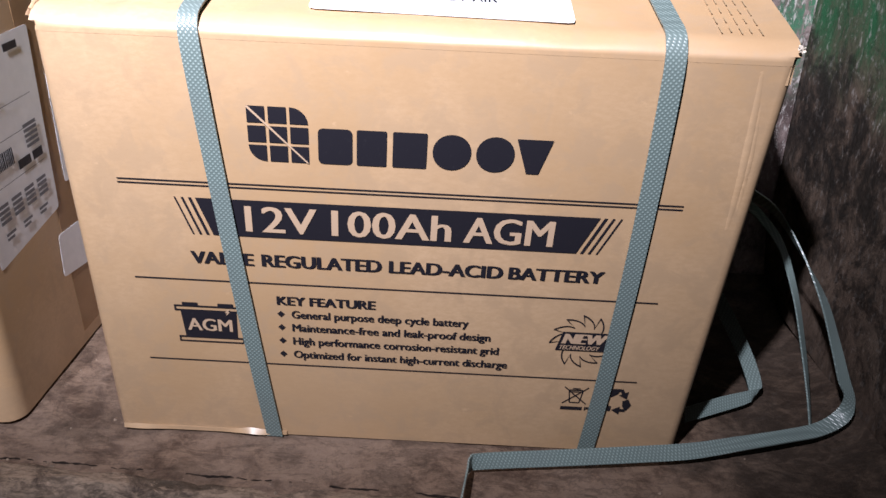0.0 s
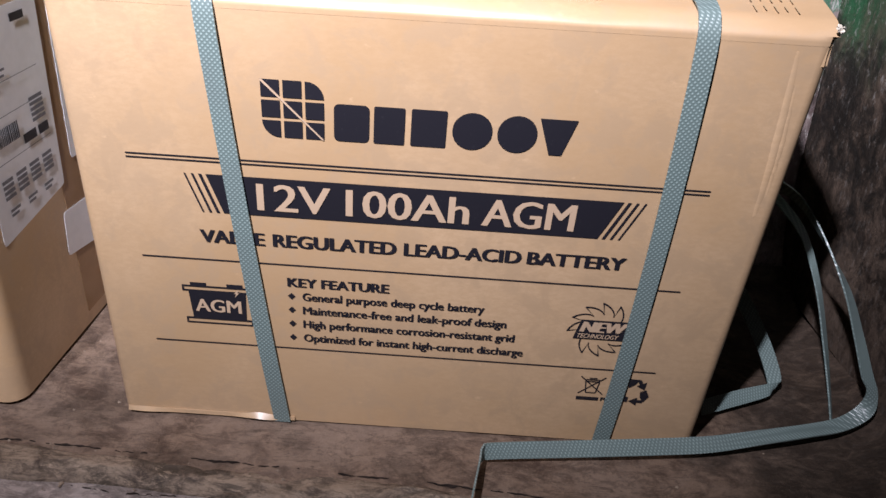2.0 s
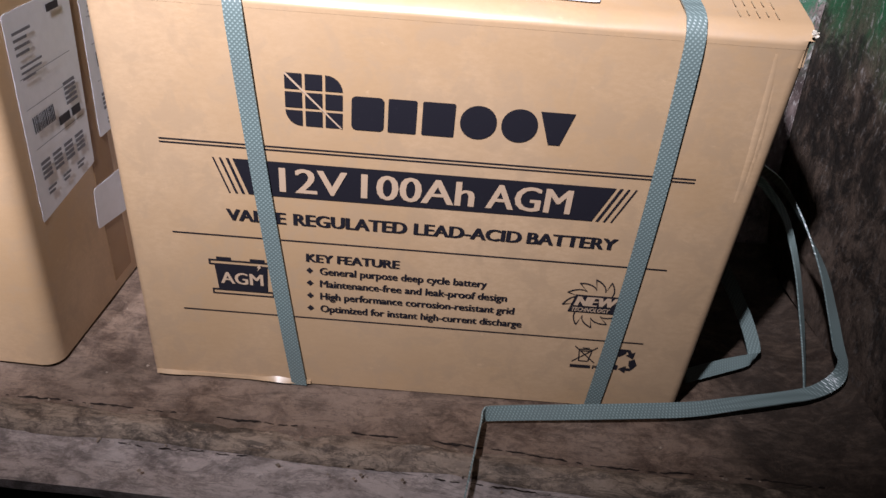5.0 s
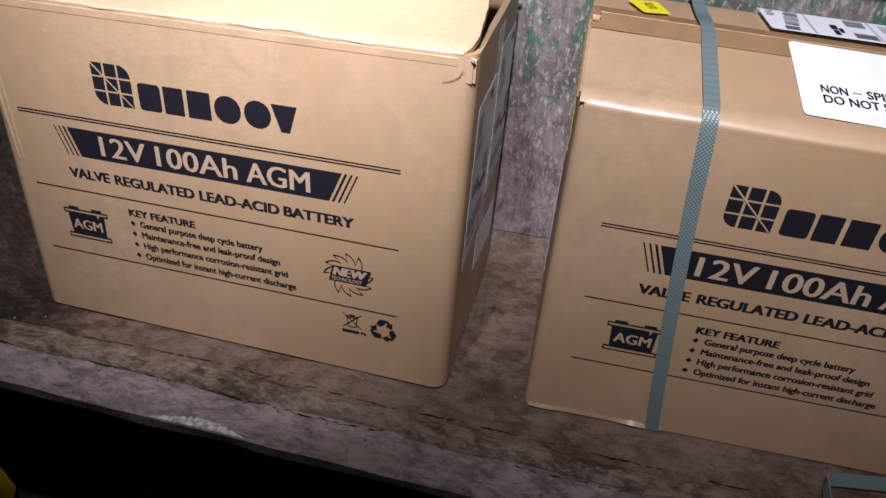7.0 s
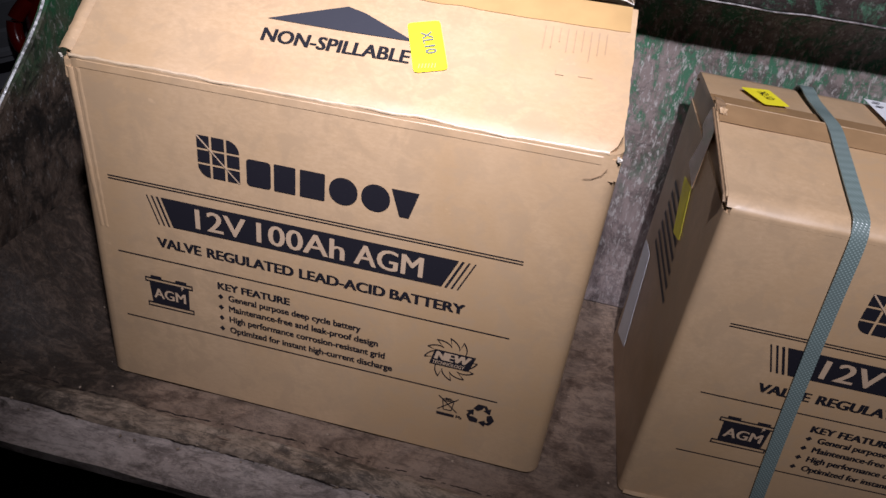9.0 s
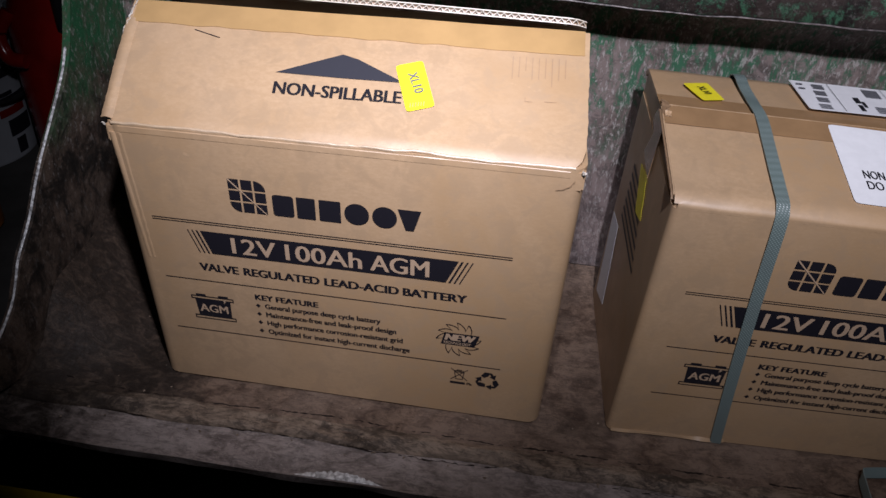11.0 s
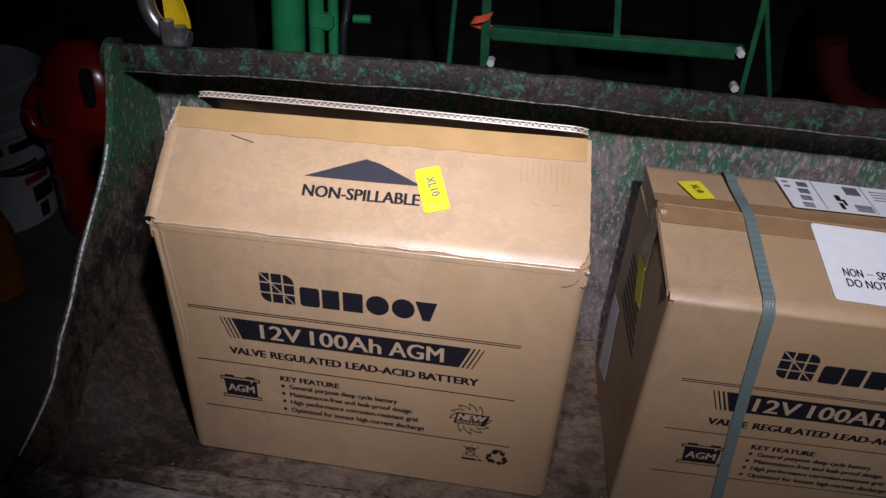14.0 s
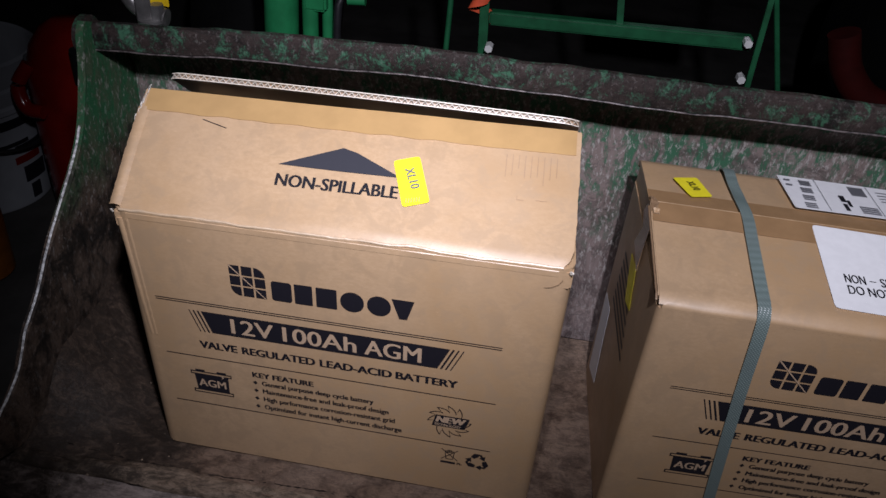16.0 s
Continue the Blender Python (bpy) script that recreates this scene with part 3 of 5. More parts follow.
def print_front(face, body):
    """The black printing on a carton's front."""
    for v, h in ((0.2019, 0.0009), (0.1995, 0.0009), (0.1328, 0.0010), (0.0684, 0.0010)):
        Figures().bar(0.0300, v - h / 2, 0.3535, v + h / 2).lay("rule_line", face, INK, body)

    # emblem and name of the maker, as plain shapes only
    u0, v0, d = 0.1088, 0.2176, 0.0118
    for i in range(3):
        for j in range(3):
            which = {(2, 2): "1000", (0, 0): "0010"}.get((i, j), "0000")
            Figures().round_bar(u0 + i * d, v0 + j * d, u0 + i * d + d - 0.0018, v0 + j * d + d - 0.0018, 0.0097 if "1" in which else 0.001, which).lay(
                "emblem_tile", face, INK, body)
    Figures().poly([(u0, v0 + 3 * d - 0.0026), (u0 + 3 * d - 0.0030, v0), (u0 + 3 * d - 0.0018, v0), (u0 + 0.0010, v0 + 3 * d - 0.0018), (u0, v0 + 3 * d - 0.0018)]).lay(
        "emblem_line", face, KRAFT_INK, body, 0.0008)
    for a, b, r in ((0.1476, 0.1666, 0.003), (0.1690, 0.1856, 0.001), (0.1889, 0.2078, 0.001), (0.2109, 0.2321, 0.0104), (0.2348, 0.2558, 0.0104)):
        Figures().round_bar(a, 0.2177, b, 0.2396, r).lay("name_mark", face, INK, body, label="plain black printed shape")
    Figures().poly([(0.2563, 0.2390), (0.2632, 0.2177), (0.2700, 0.2177), (0.2761, 0.2390)]).lay("name_mark", face, INK, body, label="plain black printed shape")

    # band with slanted ends and hatching
    b = Figures()
    n = 14
    tl, tr, bl, br, v0, v1 = 0.0744, 0.3090, 0.0830, 0.2985, 0.1663, 0.1914
    for i in range(n):
        p, q = i / n, (i + 1) / n
        b.poly([(bl + (br - bl) * p, v0), (bl + (br - bl) * q, v0), (tl + (tr - tl) * q, v1), (tl + (tr - tl) * p, v1)])
    for k in range(3):
        o = 0.0042 * (k + 1)
        w = 0.0019 - 0.0004 * k
        Figures().poly([(bl - o, v0), (bl - o + w, v0), (tl - o + w, v1), (tl - o, v1)]).lay("hatch_bar", face, INK, body)
        Figures().poly([(br + o - w, v0), (br + o, v0), (tr + o, v1), (tr + o - w, v1)]).lay("hatch_bar", face, INK, body)
    b.lay("title_band", face, INK, body, label="black band with slanted ends")
    title = Figures()
    for word, a, b in (("12V", 0.1030, 0.1456), ("100Ah", 0.1541, 0.2246), ("AGM", 0.2317, 0.2841)):
        title.text(word, a, b, 0.1703, 0.0173, 0.032)
    title.lay("lettering", face, KRAFT_INK, body, 0.0009, "kraft letters on the band")
    line = Figures()
    for word, a, b in (("VALVE", 0.0671, 0.1062), ("REGULATED", 0.1107, 0.1843), ("LEAD-ACID", 0.1884, 0.2576), ("BATTERY", 0.2607, 0.3182)):
        line.text(word, a, b, 0.1455, 0.0086, 0.075)
    line.lay("lettering", face, INK, body)
    Figures().text("KEY", 0.1182, 0.1366, 0.1170, 0.0064, 0.08).text("FEATURE", 0.1390, 0.1810, 0.1170, 0.0064, 0.08).lay("lettering", face, INK, body)
    for text, right, base in (("General purpose deep cycle battery", 0.2400, 0.1069), ("Maintenance-free and leak-proof design", 0.2548, 0.0964),
                              ("High performance corrosion-resistant grid", 0.2610, 0.0857), ("Optimized for instant high-current discharge", 0.2677, 0.0747)):
        f = Figures().text(text, 0.1272, right, base, 0.0058, 0.055)
        f.poly([(0.1181, base + 0.0028), (0.1205, base + 0.0003), (0.1229, base + 0.0028), (0.1205, base + 0.0053)])
        f.lay("lettering", face, INK, body)

    # battery pictogram
    p = Figures().poly([(0.0570, 0.0885), (0.0910, 0.0885), (0.0917, 0.1085), (0.0556, 0.1085)])
    for x0, y0, x1, y1 in ((0.0518, 0.1085, 0.0955, 0.1097), (0.0518, 0.1118, 0.0955, 0.1130), (0.0518, 0.1097, 0.0530, 0.1118), (0.0943, 0.1097, 0.0955, 0.1118),
                           (0.0572, 0.1130, 0.0672, 0.1152), (0.0800, 0.1130, 0.0900, 0.1152),
                           (0.0523, 0.0838, 0.0952, 0.0849), (0.0523, 0.0872, 0.0952, 0.0885), (0.0523, 0.0849, 0.0534, 0.0872), (0.0941, 0.0849, 0.0952, 0.0872)):
        p.poly([(x0, y0), (x1, y0), (x1, y1), (x0, y1)])
    p.lay("battery_pictogram", face, INK, body, label="black battery pictogram")
    Figures().text("AGM", 0.0590, 0.0885, 0.0936, 0.0094, 0.04).lay("lettering", face, KRAFT_INK, body, 0.0009)
    Figures().poly([(0.0862, 0.1112), (0.0846, 0.1084), (0.0858, 0.1084), (0.0848, 0.1058), (0.0878, 0.1092), (0.0866, 0.1092), (0.0876, 0.1112)]).lay(
        "lightning_bolt", face, KRAFT_INK, body, 0.0009)

    # saw-toothed round stamp with a slanted band
    cx, cy = 0.3128, 0.1001
    f = Figures()
    for k in range(12):
        a0 = 2 * math.pi * k / 12
        if abs(math.sin(a0)) < 0.4:
            continue
        o, i_ = [], []
        for q in range(6):
            a, r = a0 + q * 0.12, 0.0125 + 0.0085 * (q / 5) ** 0.8
            o.append((cx + r * math.cos(a), cy + r * math.sin(a)))
            i_.append((cx + (r - 0.0009) * math.cos(a + 0.02), cy + (r - 0.0009) * math.sin(a + 0.02)))
        for q in range(5):
            f.poly([i_[q], o[q], o[q + 1], i_[q + 1]])
        a = a0 + 0.60
        f.poly([(cx + 0.021 * math.cos(a), cy + 0.021 * math.sin(a)), (cx + 0.0125 * math.cos(a0 + 0.55), cy + 0.0125 * math.sin(a0 + 0.55)),
                (cx + 0.0132 * math.cos(a0 + 0.55), cy + 0.0132 * math.sin(a0 + 0.55)), (cx + 0.021 * math.cos(a + 0.04), cy + 0.021 * math.sin(a + 0.04))])

    def tilt(u, v):
        return u + (v - cy) * 0.22, v
    f.poly([tilt(cx - 0.0146, cy - 0.0078), tilt(cx + 0.0165, cy - 0.0078), tilt(cx + 0.0175, cy + 0.0072), tilt(cx - 0.0146, cy + 0.0072)])
    f.lay("round_stamp", face, INK, body, label="saw-toothed round stamp")
    Figures().text("NEW", cx - 0.0128, cx + 0.0148, cy - 0.0018, 0.0078, 0.10, tilt).text(
        "TECHNOLOGY", cx - 0.0130, cx + 0.0125, cy - 0.0066, 0.0033, 0.02, tilt).lay("lettering", face, KRAFT_INK, body, 0.0009)

    # crossed-out bin and recycling arrows
    f = Figures()
    bx, by = 0.3155, 0.0537

    def line(x0, y0, x1, y1, w=0.0008):
        d = Vector((x1 - x0, y1 - y0)).normalized() * w / 2
        f.poly([(x0 - d.y, y0 + d.x), (x0 + d.y, y0 - d.x), (x1 + d.y, y1 - d.x), (x1 - d.y, y1 + d.x)])
    for x0, y0, x1, y1 in ((-8, -6.5, 8, 8), (-8, 8, 8, -6.5), (-4.5, 4, 4.5, 4), (-4.5, 5.5, 4.5, 5.5), (-4.5, 4, -3.2, -5.5), (4.5, 4, 3.2, -5.5),
                           (-3.2, -5.5, 3.2, -5.5), (-2.5, 6.8, 2.5, 6.8)):
        line(bx + x0 / 1000, by + y0 / 1000, bx + x1 / 1000, by + y1 / 1000)
    f.bar(bx - 0.0085, by - 0.0120, bx + 0.0060, by - 0.0092)
    f.lay("bin_pictogram", face, INK, body)
    Figures().text("Pb", bx + 0.0075, bx + 0.0125, by - 0.0120, 0.0030, 0.06).lay("lettering", face, INK, body)
    f = Figures()
    rx, ry = 0.3425, 0.0508
    for k in range(3):
        ca, sa = math.cos(radians(120 * k)), math.sin(radians(120 * k))

        def at(x, y):
            return rx + (x * ca - y * sa) / 1000, ry + (x * sa + y * ca) / 1000
        f.poly([at(-6.5, 6.0), at(-3.2, 11.2), at(2.8, 11.2), at(0.6, 6.6), at(-3.0, 3.8)])
        f.poly([at(3.6, 11.2), at(5.4, 8.0), at(7.6, 9.2), at(7.2, 2.6), at(1.6, 5.6), at(3.4, 6.7), at(1.6, 9.8)])
    f.lay("recycling_mark", face, INK, body)


def shipping_print(lab, face, u0, v0, u1, v1, rng):
    """Unreadable print of a parcel label: bars, a bar code and dark blocks."""
    w, h = u1 - u0, v1 - v0
    f, g = Figures(), Figures()
    for k in range(4):
        f.bar(u0 + w * 0.06, v1 - h * (0.10 + 0.035 * k), u0 + w * (0.28 + 0.12 * rng.random()), v1 - h * (0.085 + 0.035 * k))
    for k in range(3):
        f.bar(u0 + w * 0.08, v1 - h * (0.27 + 0.03 * k), u0 + w * (0.30 + 0.2 * rng.random()), v1 - h * (0.258 + 0.03 * k))
    x = u0 + w * 0.08
    while x < u0 + w * 0.46:
        b = w * rng.uniform(0.006, 0.02)
        g.bar(x, v0 + h * 0.38, x + b, v0 + h * 0.47)
        x += b + w * rng.uniform(0.006, 0.014)
    g.bar(u0 + w * 0.52, v0 + h * 0.33, u0 + w * 0.74, v0 + h * 0.38).bar(u0 + w * 0.78, v0 + h * 0.33, u0 + w * 0.96, v0 + h * 0.38)
    g.bar(u0 + w * 0.70, v1 - h * 0.07, u0 + w * 0.93, v1 - h * 0.03)
    for k in range(3):
        f.bar(u0 + w * (0.08 + 0.3 * k), v0 + h * 0.05, u0 + w * (0.24 + 0.3 * k), v0 + h * 0.065)
        f.bar(u0 + w * (0.08 + 0.3 * k), v0 + h * 0.025, u0 + w * (0.2 + 0.3 * k), v0 + h * 0.04)
    for k in range(4):
        for j in range(4):
            f.bar(u0 + w * (0.05 + 0.23 * k), v0 + h * (0.12 + 0.028 * j), u0 + w * (0.22 + 0.23 * k), v0 + h * (0.139 + 0.028 * j))
    for j in range(5):
        f.bar(u0 + w * 0.72, v0 + h * (0.41 + 0.028 * j), u0 + w * 0.95, v0 + h * (0.428 + 0.028 * j))
    for v in (0.30, 0.52, 0.68):
        f.bar(u0 + w * 0.03, v0 + h * v, u1 - w * 0.03, v0 + h * v + 0.0004)
    f.lay("print_bar", face, GREY_INK, lab, 0.0009)
    g.lay("bar_code", face, INK, lab, 0.0009)


def lay_strap(name, pts, parent, width=0.0108, thick=0.0011, label="", face_out=None, steps=5, material=None):
    """A flat woven strap along points (x, y, z) with a width direction each."""
    line = smooth_line([(*p, *w) for p, w in pts], steps)

    def f(s, t):
        q = line[min(len(line) - 1, round(s * (len(line) - 1)))]
        w = Vector(q[3:]).normalized() * width
        return Vector(q[:3]) + w * (t - 0.5)
    return part(name, shell(f, len(line) - 1, 2, thick), material or STRAP, parent, label)


rng = random.Random(11)

# carton with its top flaps untaped and standing like a tent
A_BOT = [(0.012, 0.000, 0.001), (0.399, 0.000, 0.001), (0.394, 0.224, 0.001), (0.006, 0.224, 0.001)]
A_TOP = [(0.000, 0.0035, 0.2875), (0.4010, 0.0035, 0.2955), (0.394, 0.226, 0.294), (-0.006, 0.226, 0.287)]
box_a = thing("cardboard_box", 0.2, 0.11, 0.001, "kraft battery carton with untaped top flaps standing up", "cardboard box", "battery cartons")
body_a = part("body", carton_body(A_BOT, A_TOP, radius=0.013), KRAFT, box_a)
front_a = quad_face(A_BOT[0], A_BOT[1], A_TOP[0], A_TOP[1], FW, FH)
print_front(lambda u, v, lift=0.0: front_a(0.9924 * (0.0251 + 1.0136 * (u - 0.03) - 0.0040 * math.sin(math.pi * (u - 0.03) / 0.3235) + 0.02 * (0.134 - v) * (u - 0.03) / 0.3235), v - 0.0008, lift), box_a)


def flap_a(s, t):
    a = Vector((0.0, 0.0034, 0.2880)).lerp(Vector((0.3990, 0.0034, 0.2962)), s)
    b = Vector((-0.012, 0.1160, 0.3490)).lerp(Vector((0.3925, 0.1270, 0.3585)), s)
    p = a.lerp(b, t)
    crease = math.exp(-(t * 14) ** 2)
    p.z += 0.0008 * crease * noise.noise((s * 13, 0.2, 1)) + 0.002 * math.sin(math.pi * t) + 0.001 * noise.noise((s * 4, t * 3, 6))
    p.y += 0.0006 * crease * noise.noise((s * 16, 4.2, 1))
    p.x += 0.0012 * noise.noise((s * 2, t * 14, 9)) * (1 if s in (0, 1) else 0)
    return p


def back_flap_a(s, t):
    a = Vector((-0.004, 0.2265, 0.290)).lerp(Vector((0.3950, 0.2265, 0.2965)), s)
    b = Vector((0.002, 0.1400, 0.3560)).lerp(Vector((0.3890, 0.1390, 0.3635)), s)
    e = max(0.0, abs(s - 0.5) * 2 - 0.93) / 0.07
    return a.lerp(b, t * (1 - 0.06 * e * e)) + Vector((0, 0, 0.0015 * math.sin(math.pi * s)))


def flap_a_wrap(s, t):
    """The flap with its fold: a strip that runs down into the front wall."""
    if t < 0.14:
        q = t / 0.14
        return front_a((0.034 + 0.932 * s) * FW, FH * (0.974 + 0.019 * q), 0.0004 + 0.0006 * q * noise.noise((s * 15, 3.0, 1)))
    m = 0.012 * max(0.0, 1 - (t - 0.14) / 0.10)
    return flap_a(m + (1 - 2 * m) * s, 0.02 + 0.98 * (t - 0.14) / 0.86)


front_flap = part("top_flap", shell(flap_a_wrap, 60, 30, 0.005), KRAFT, box_a, "front top flap, raised")
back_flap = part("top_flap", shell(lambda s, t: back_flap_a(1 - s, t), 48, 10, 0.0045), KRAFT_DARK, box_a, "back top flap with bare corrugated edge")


def corrugation():
    """The fluted cut edge of the back flap: two liners and a zigzag between them."""
    bm, n = bmesh.new(), 124

    def at(s, k, lift):
        p, q = back_flap_a(s, 1.0), back_flap_a(s, 0.9)
        d = (p - q).normalized()
        nrm = Vector((1, 0, 0)).cross(d).normalized()
        return p + d * lift - nrm * k

    def ribbon(ks, w, lift):
        prev = None
        for i, (s, k) in enumerate(ks):
            cur = [bm.verts.new(at(s, k - w / 2, lift)), bm.verts.new(at(s, k + w / 2, lift)), bm.verts.new(at(s, k + w / 2, -0.002)), bm.verts.new(at(s, k - w / 2, -0.002))]
            if prev:
                for a in range(4):
                    bm.faces.new((prev[a], prev[(a + 1) % 4], cur[(a + 1) % 4], cur[a]))
            prev = cur
    side = 1 if at(0.5, 0.004, 0).z < at(0.5, -0.004, 0).z else -1
    for k in (-0.0003, 0.0046):
        ribbon([(i / 60, side * k) for i in range(61)], 0.0008, 0.0052)
    ribbon([(i / n, side * (0.0004 if i % 2 else 0.0042)) for i in range(n + 1)], 0.0007, 0.0048)
    return bm


part("folded_edge", shell(lambda s, t: flap_a(-0.004 + 0.026 * s, 0.03 + 0.80 * t) + Vector((0, -0.45, 0.89)) * (0.0002 + 0.0022 * math.sin(math.pi * min(1.0, s * 1.02)) * (1 - 0.45 * t)) + Vector((0.0008 * noise.noise((t * 22, s, 3)), 0, 0)), 10, 30, 0.0006),
     KRAFT, front_flap, "creased edge of the flap")
part("corrugated_edge", corrugation(), CUT_EDGE, back_flap, "pale zigzag edge of corrugated board", smooth=False)


def on_flap_a(u, v, lift=0.0):
    p = flap_a(u / 0.402, v / 0.128)
    return p + Vector((0, -0.45, 0.89)) * lift


def tape_a(s, t):
    v = 0.103 + 0.0255 * t + (0.0022 * noise.noise((s * 18, 1, 1)) if t < 0.01 else 0)
    return on_flap_a(0.004 + 0.394 * s, v, 0.0009)


part("tape", shell(tape_a, 60, 6, 0.0005), FLAP_TAPE, front_flap, "torn strip of brown packing tape")
f = Figures()
for k in range(8):
    f.poly([(0.1394 + 0.110 * k / 8, 0.0610 + 0.0250 * min(1, (k / 8) / 0.53, (1 - k / 8) / 0.47)), (0.1394 + 0.110 * k / 8, 0.0610),
            (0.1394 + 0.110 * (k + 1) / 8, 0.0610), (0.1394 + 0.110 * (k + 1) / 8, 0.0610 + 0.0250 * min(1, ((k + 1) / 8) / 0.53, max(0, (1 - (k + 1) / 8) / 0.47)))])
f.f[0], f.f[-1] = f.f[0][1:], f.f[-1][:3]
f.lay("arrow_head", on_flap_a, ink("worn_slate_ink", (0.035, 0.035, 0.045)), front_flap, 0.0007)
Figures().text("NON-SPILLABLE", 0.1398, 0.2490, 0.0410, 0.0112, 0.05).lay("lettering", on_flap_a, INK, front_flap, 0.0007)
yel = sticker("sticker", [(0.2402, 0.0769), (0.2627, 0.0844), (0.2772, 0.0414), (0.2544, 0.0335)], on_flap_a, YELLOW_PAPER, front_flap, "small yellow paper sticker", 0.0013)


def upright(u, v):
    """Letters on the tilted sticker, reading down its length."""
    du, dv = u - 0.2590, v - 0.0600
    return 0.2590 + du * 0.40 + dv * 0.92, 0.0600 - du * 0.90 + dv * 0.36


Figures().text("XL10", 0.2470, 0.2680, 0.0570, 0.0078, 0.03, upright).lay("lettering", on_flap_a, GREY_INK, yel, 0.0018)
f = Figures()
for k in range(6):
    f.bar(0.2565 + 0.0022 * k, 0.0375 + 0.0006 * k, 0.2572 + 0.0022 * k, 0.0415 + 0.0006 * k)
f.lay("print_bar", on_flap_a, FAINT_INK, yel, 0.0018)
f = Figures()
for k in range(9):
    f.bar(0.338 + 0.0055 * k, 0.066 + rng.uniform(0, 0.02), 0.3388 + 0.0055 * k, 0.098)
f.bar(0.350, 0.0540, 0.3506, 0.0580).bar(0.350, 0.0540, 0.3560, 0.0545).bar(0.366, 0.0550, 0.3760, 0.0555)
f.lay("faint_stamp", on_flap_a, cardboard("rubbed_kraft", (0.452, 0.304, 0.193), (0.39, 0.26, 0.16)), front_flap, 0.0006)
part("torn_tape", shell(lambda s, t: (-0.0085 - 0.0060 * math.sin(2.2 * s) + 0.0022 * noise.noise((s * 6, t * 9, 2)), 0.090 + 0.030 * t + 0.002 * noise.noise((s * 7, t * 8, 5)),
                                    0.3385 + 0.0135 * t - 0.020 * s + 0.0025 * noise.noise((s * 5, t * 7, 9))), 12, 14, 0.0006),
     CLEAR_TAPE, front_flap, "crumpled end of shiny tape")
Figures().poly([(0.0610, 0.0985), (0.0615, 0.0992), (0.0850, 0.0925), (0.0845, 0.0918)]).lay("pen_mark", on_flap_a, INK, front_flap, 0.0007)

right_a = quad_face(A_BOT[1], A_BOT[2], A_TOP[1], A_TOP[2], 0.224, 0.294)
tp = sticker("tape", [(0.098, 0.285), (0.128, 0.285), (0.128, 0.01), (0.098, 0.01)], right_a, TAPE, body_a, "brown packing tape", 0.0004, 0.001)
for q, tag in (([(0.0280, 0.2466), (0.1110, 0.2470), (0.1010, 0.1172), (0.0220, 0.1072)], "white parcel label"),
               ([(0.1240, 0.2635), (0.2058, 0.2621), (0.2050, 0.1305), (0.1160, 0.1300)], "white parcel label"),
               ([(0.0920, 0.0980), (0.1950, 0.0900), (0.1900, 0.0480), (0.0880, 0.0650)], "white parcel label")):
    lab = sticker("parcel_label", q, right_a, PAPER, body_a, tag, 0.0008)
    us, vs = [c[0] for c in q], [c[1] for c in q]
    if vs[0] - vs[3] > 0.1:
        shipping_print(lab, lambda u, v, l=0: right_a(u, v, l + 0.0003), sorted(us)[1] + 0.002, sorted(vs)[1] + 0.002, sorted(us)[2] - 0.002, sorted(vs)[2] - 0.002, rng)

# strapped carton beside it
DB = Vector((-0.012, 0.214, 0))
B_BOT = [Vector((0.467, 0.0075, -0.0005)), Vector((0.846, 0.0265, -0.0045))]
B_TOP = [Vector((0.4715, 0.0015, 0.2815)), Vector((0.8680, 0.0170, 0.2735))]
B_BOT += [B_BOT[1] + DB, B_BOT[0] + DB]
B_TOP += [B_TOP[1] + DB, B_TOP[0] + DB]
box_b = thing("cardboard_box", 0.66, 0.12, 0.0, "sealed kraft battery carton bound with two green straps", "cardboard box", "battery cartons")
cut = [Vector(b).lerp(Vector(t), 0.9665) for b, t in zip(B_BOT, B_TOP)]
body_b = part("body", carton_body(B_BOT, cut), KRAFT, box_b)
front_b = quad_face(*B_BOT[:2], *B_TOP[:2], FW, FH)
print_front(lambda u, v, lift=0.0: front_b(0.0319 + 1.0111 * (u - 0.03), v - 0.0046, lift), box_b)


def top_b(s, y):
    """The carton's top at s across and y back from the front: it rises to the taped seam and falls a little behind."""
    a, b = B_TOP[0].lerp(B_TOP[1], s), B_TOP[3].lerp(B_TOP[2], s)
    p = a.lerp(b, y / 0.214)
    rise = 0.0225 * min(1.0, y / 0.118) if y < 0.118 else 0.0225 - 0.003 * (y - 0.118) / 0.096
    low = B_BOT[0].lerp(B_BOT[1], s) - a
    if y < 0.012:                       # rounded front fold
        q = 1 - y / 0.012
        p = p + low.normalized() * 0.0055 * q * q
    if y > 0.204:
        q = (y - 0.204) / 0.010
        p = p + low.normalized() * 0.006 * q * q
    return p + Vector((0, 0, rise))


def front_flap_b(s, t):
    if t < 0.12:                        # part of the front wall below the fold
        u = s * FW
        d = min(0.007, u, FW - u)           # follow the rounded corners of the walls
        dip = 0.007 - math.sqrt(max(0.0, 0.007 ** 2 - (0.007 - d) ** 2))
        return front_b(min(FW - 0.0012, max(0.0012, u)), FH * (0.966 + 0.013 * t / 0.12), 0.0001 - 0.8 * dip)
    y = 0.118 * ((t - 0.12) / 0.88) ** 1.25
    return top_b(s, y) + Vector((0, 0, 0.0008 * noise.noise((s * 9, t * 4, 3))))


def back_flap_b(s, t):
    return top_b(s, 0.1195 + 0.0945 * t) - Vector((0, 0, 0.0030))


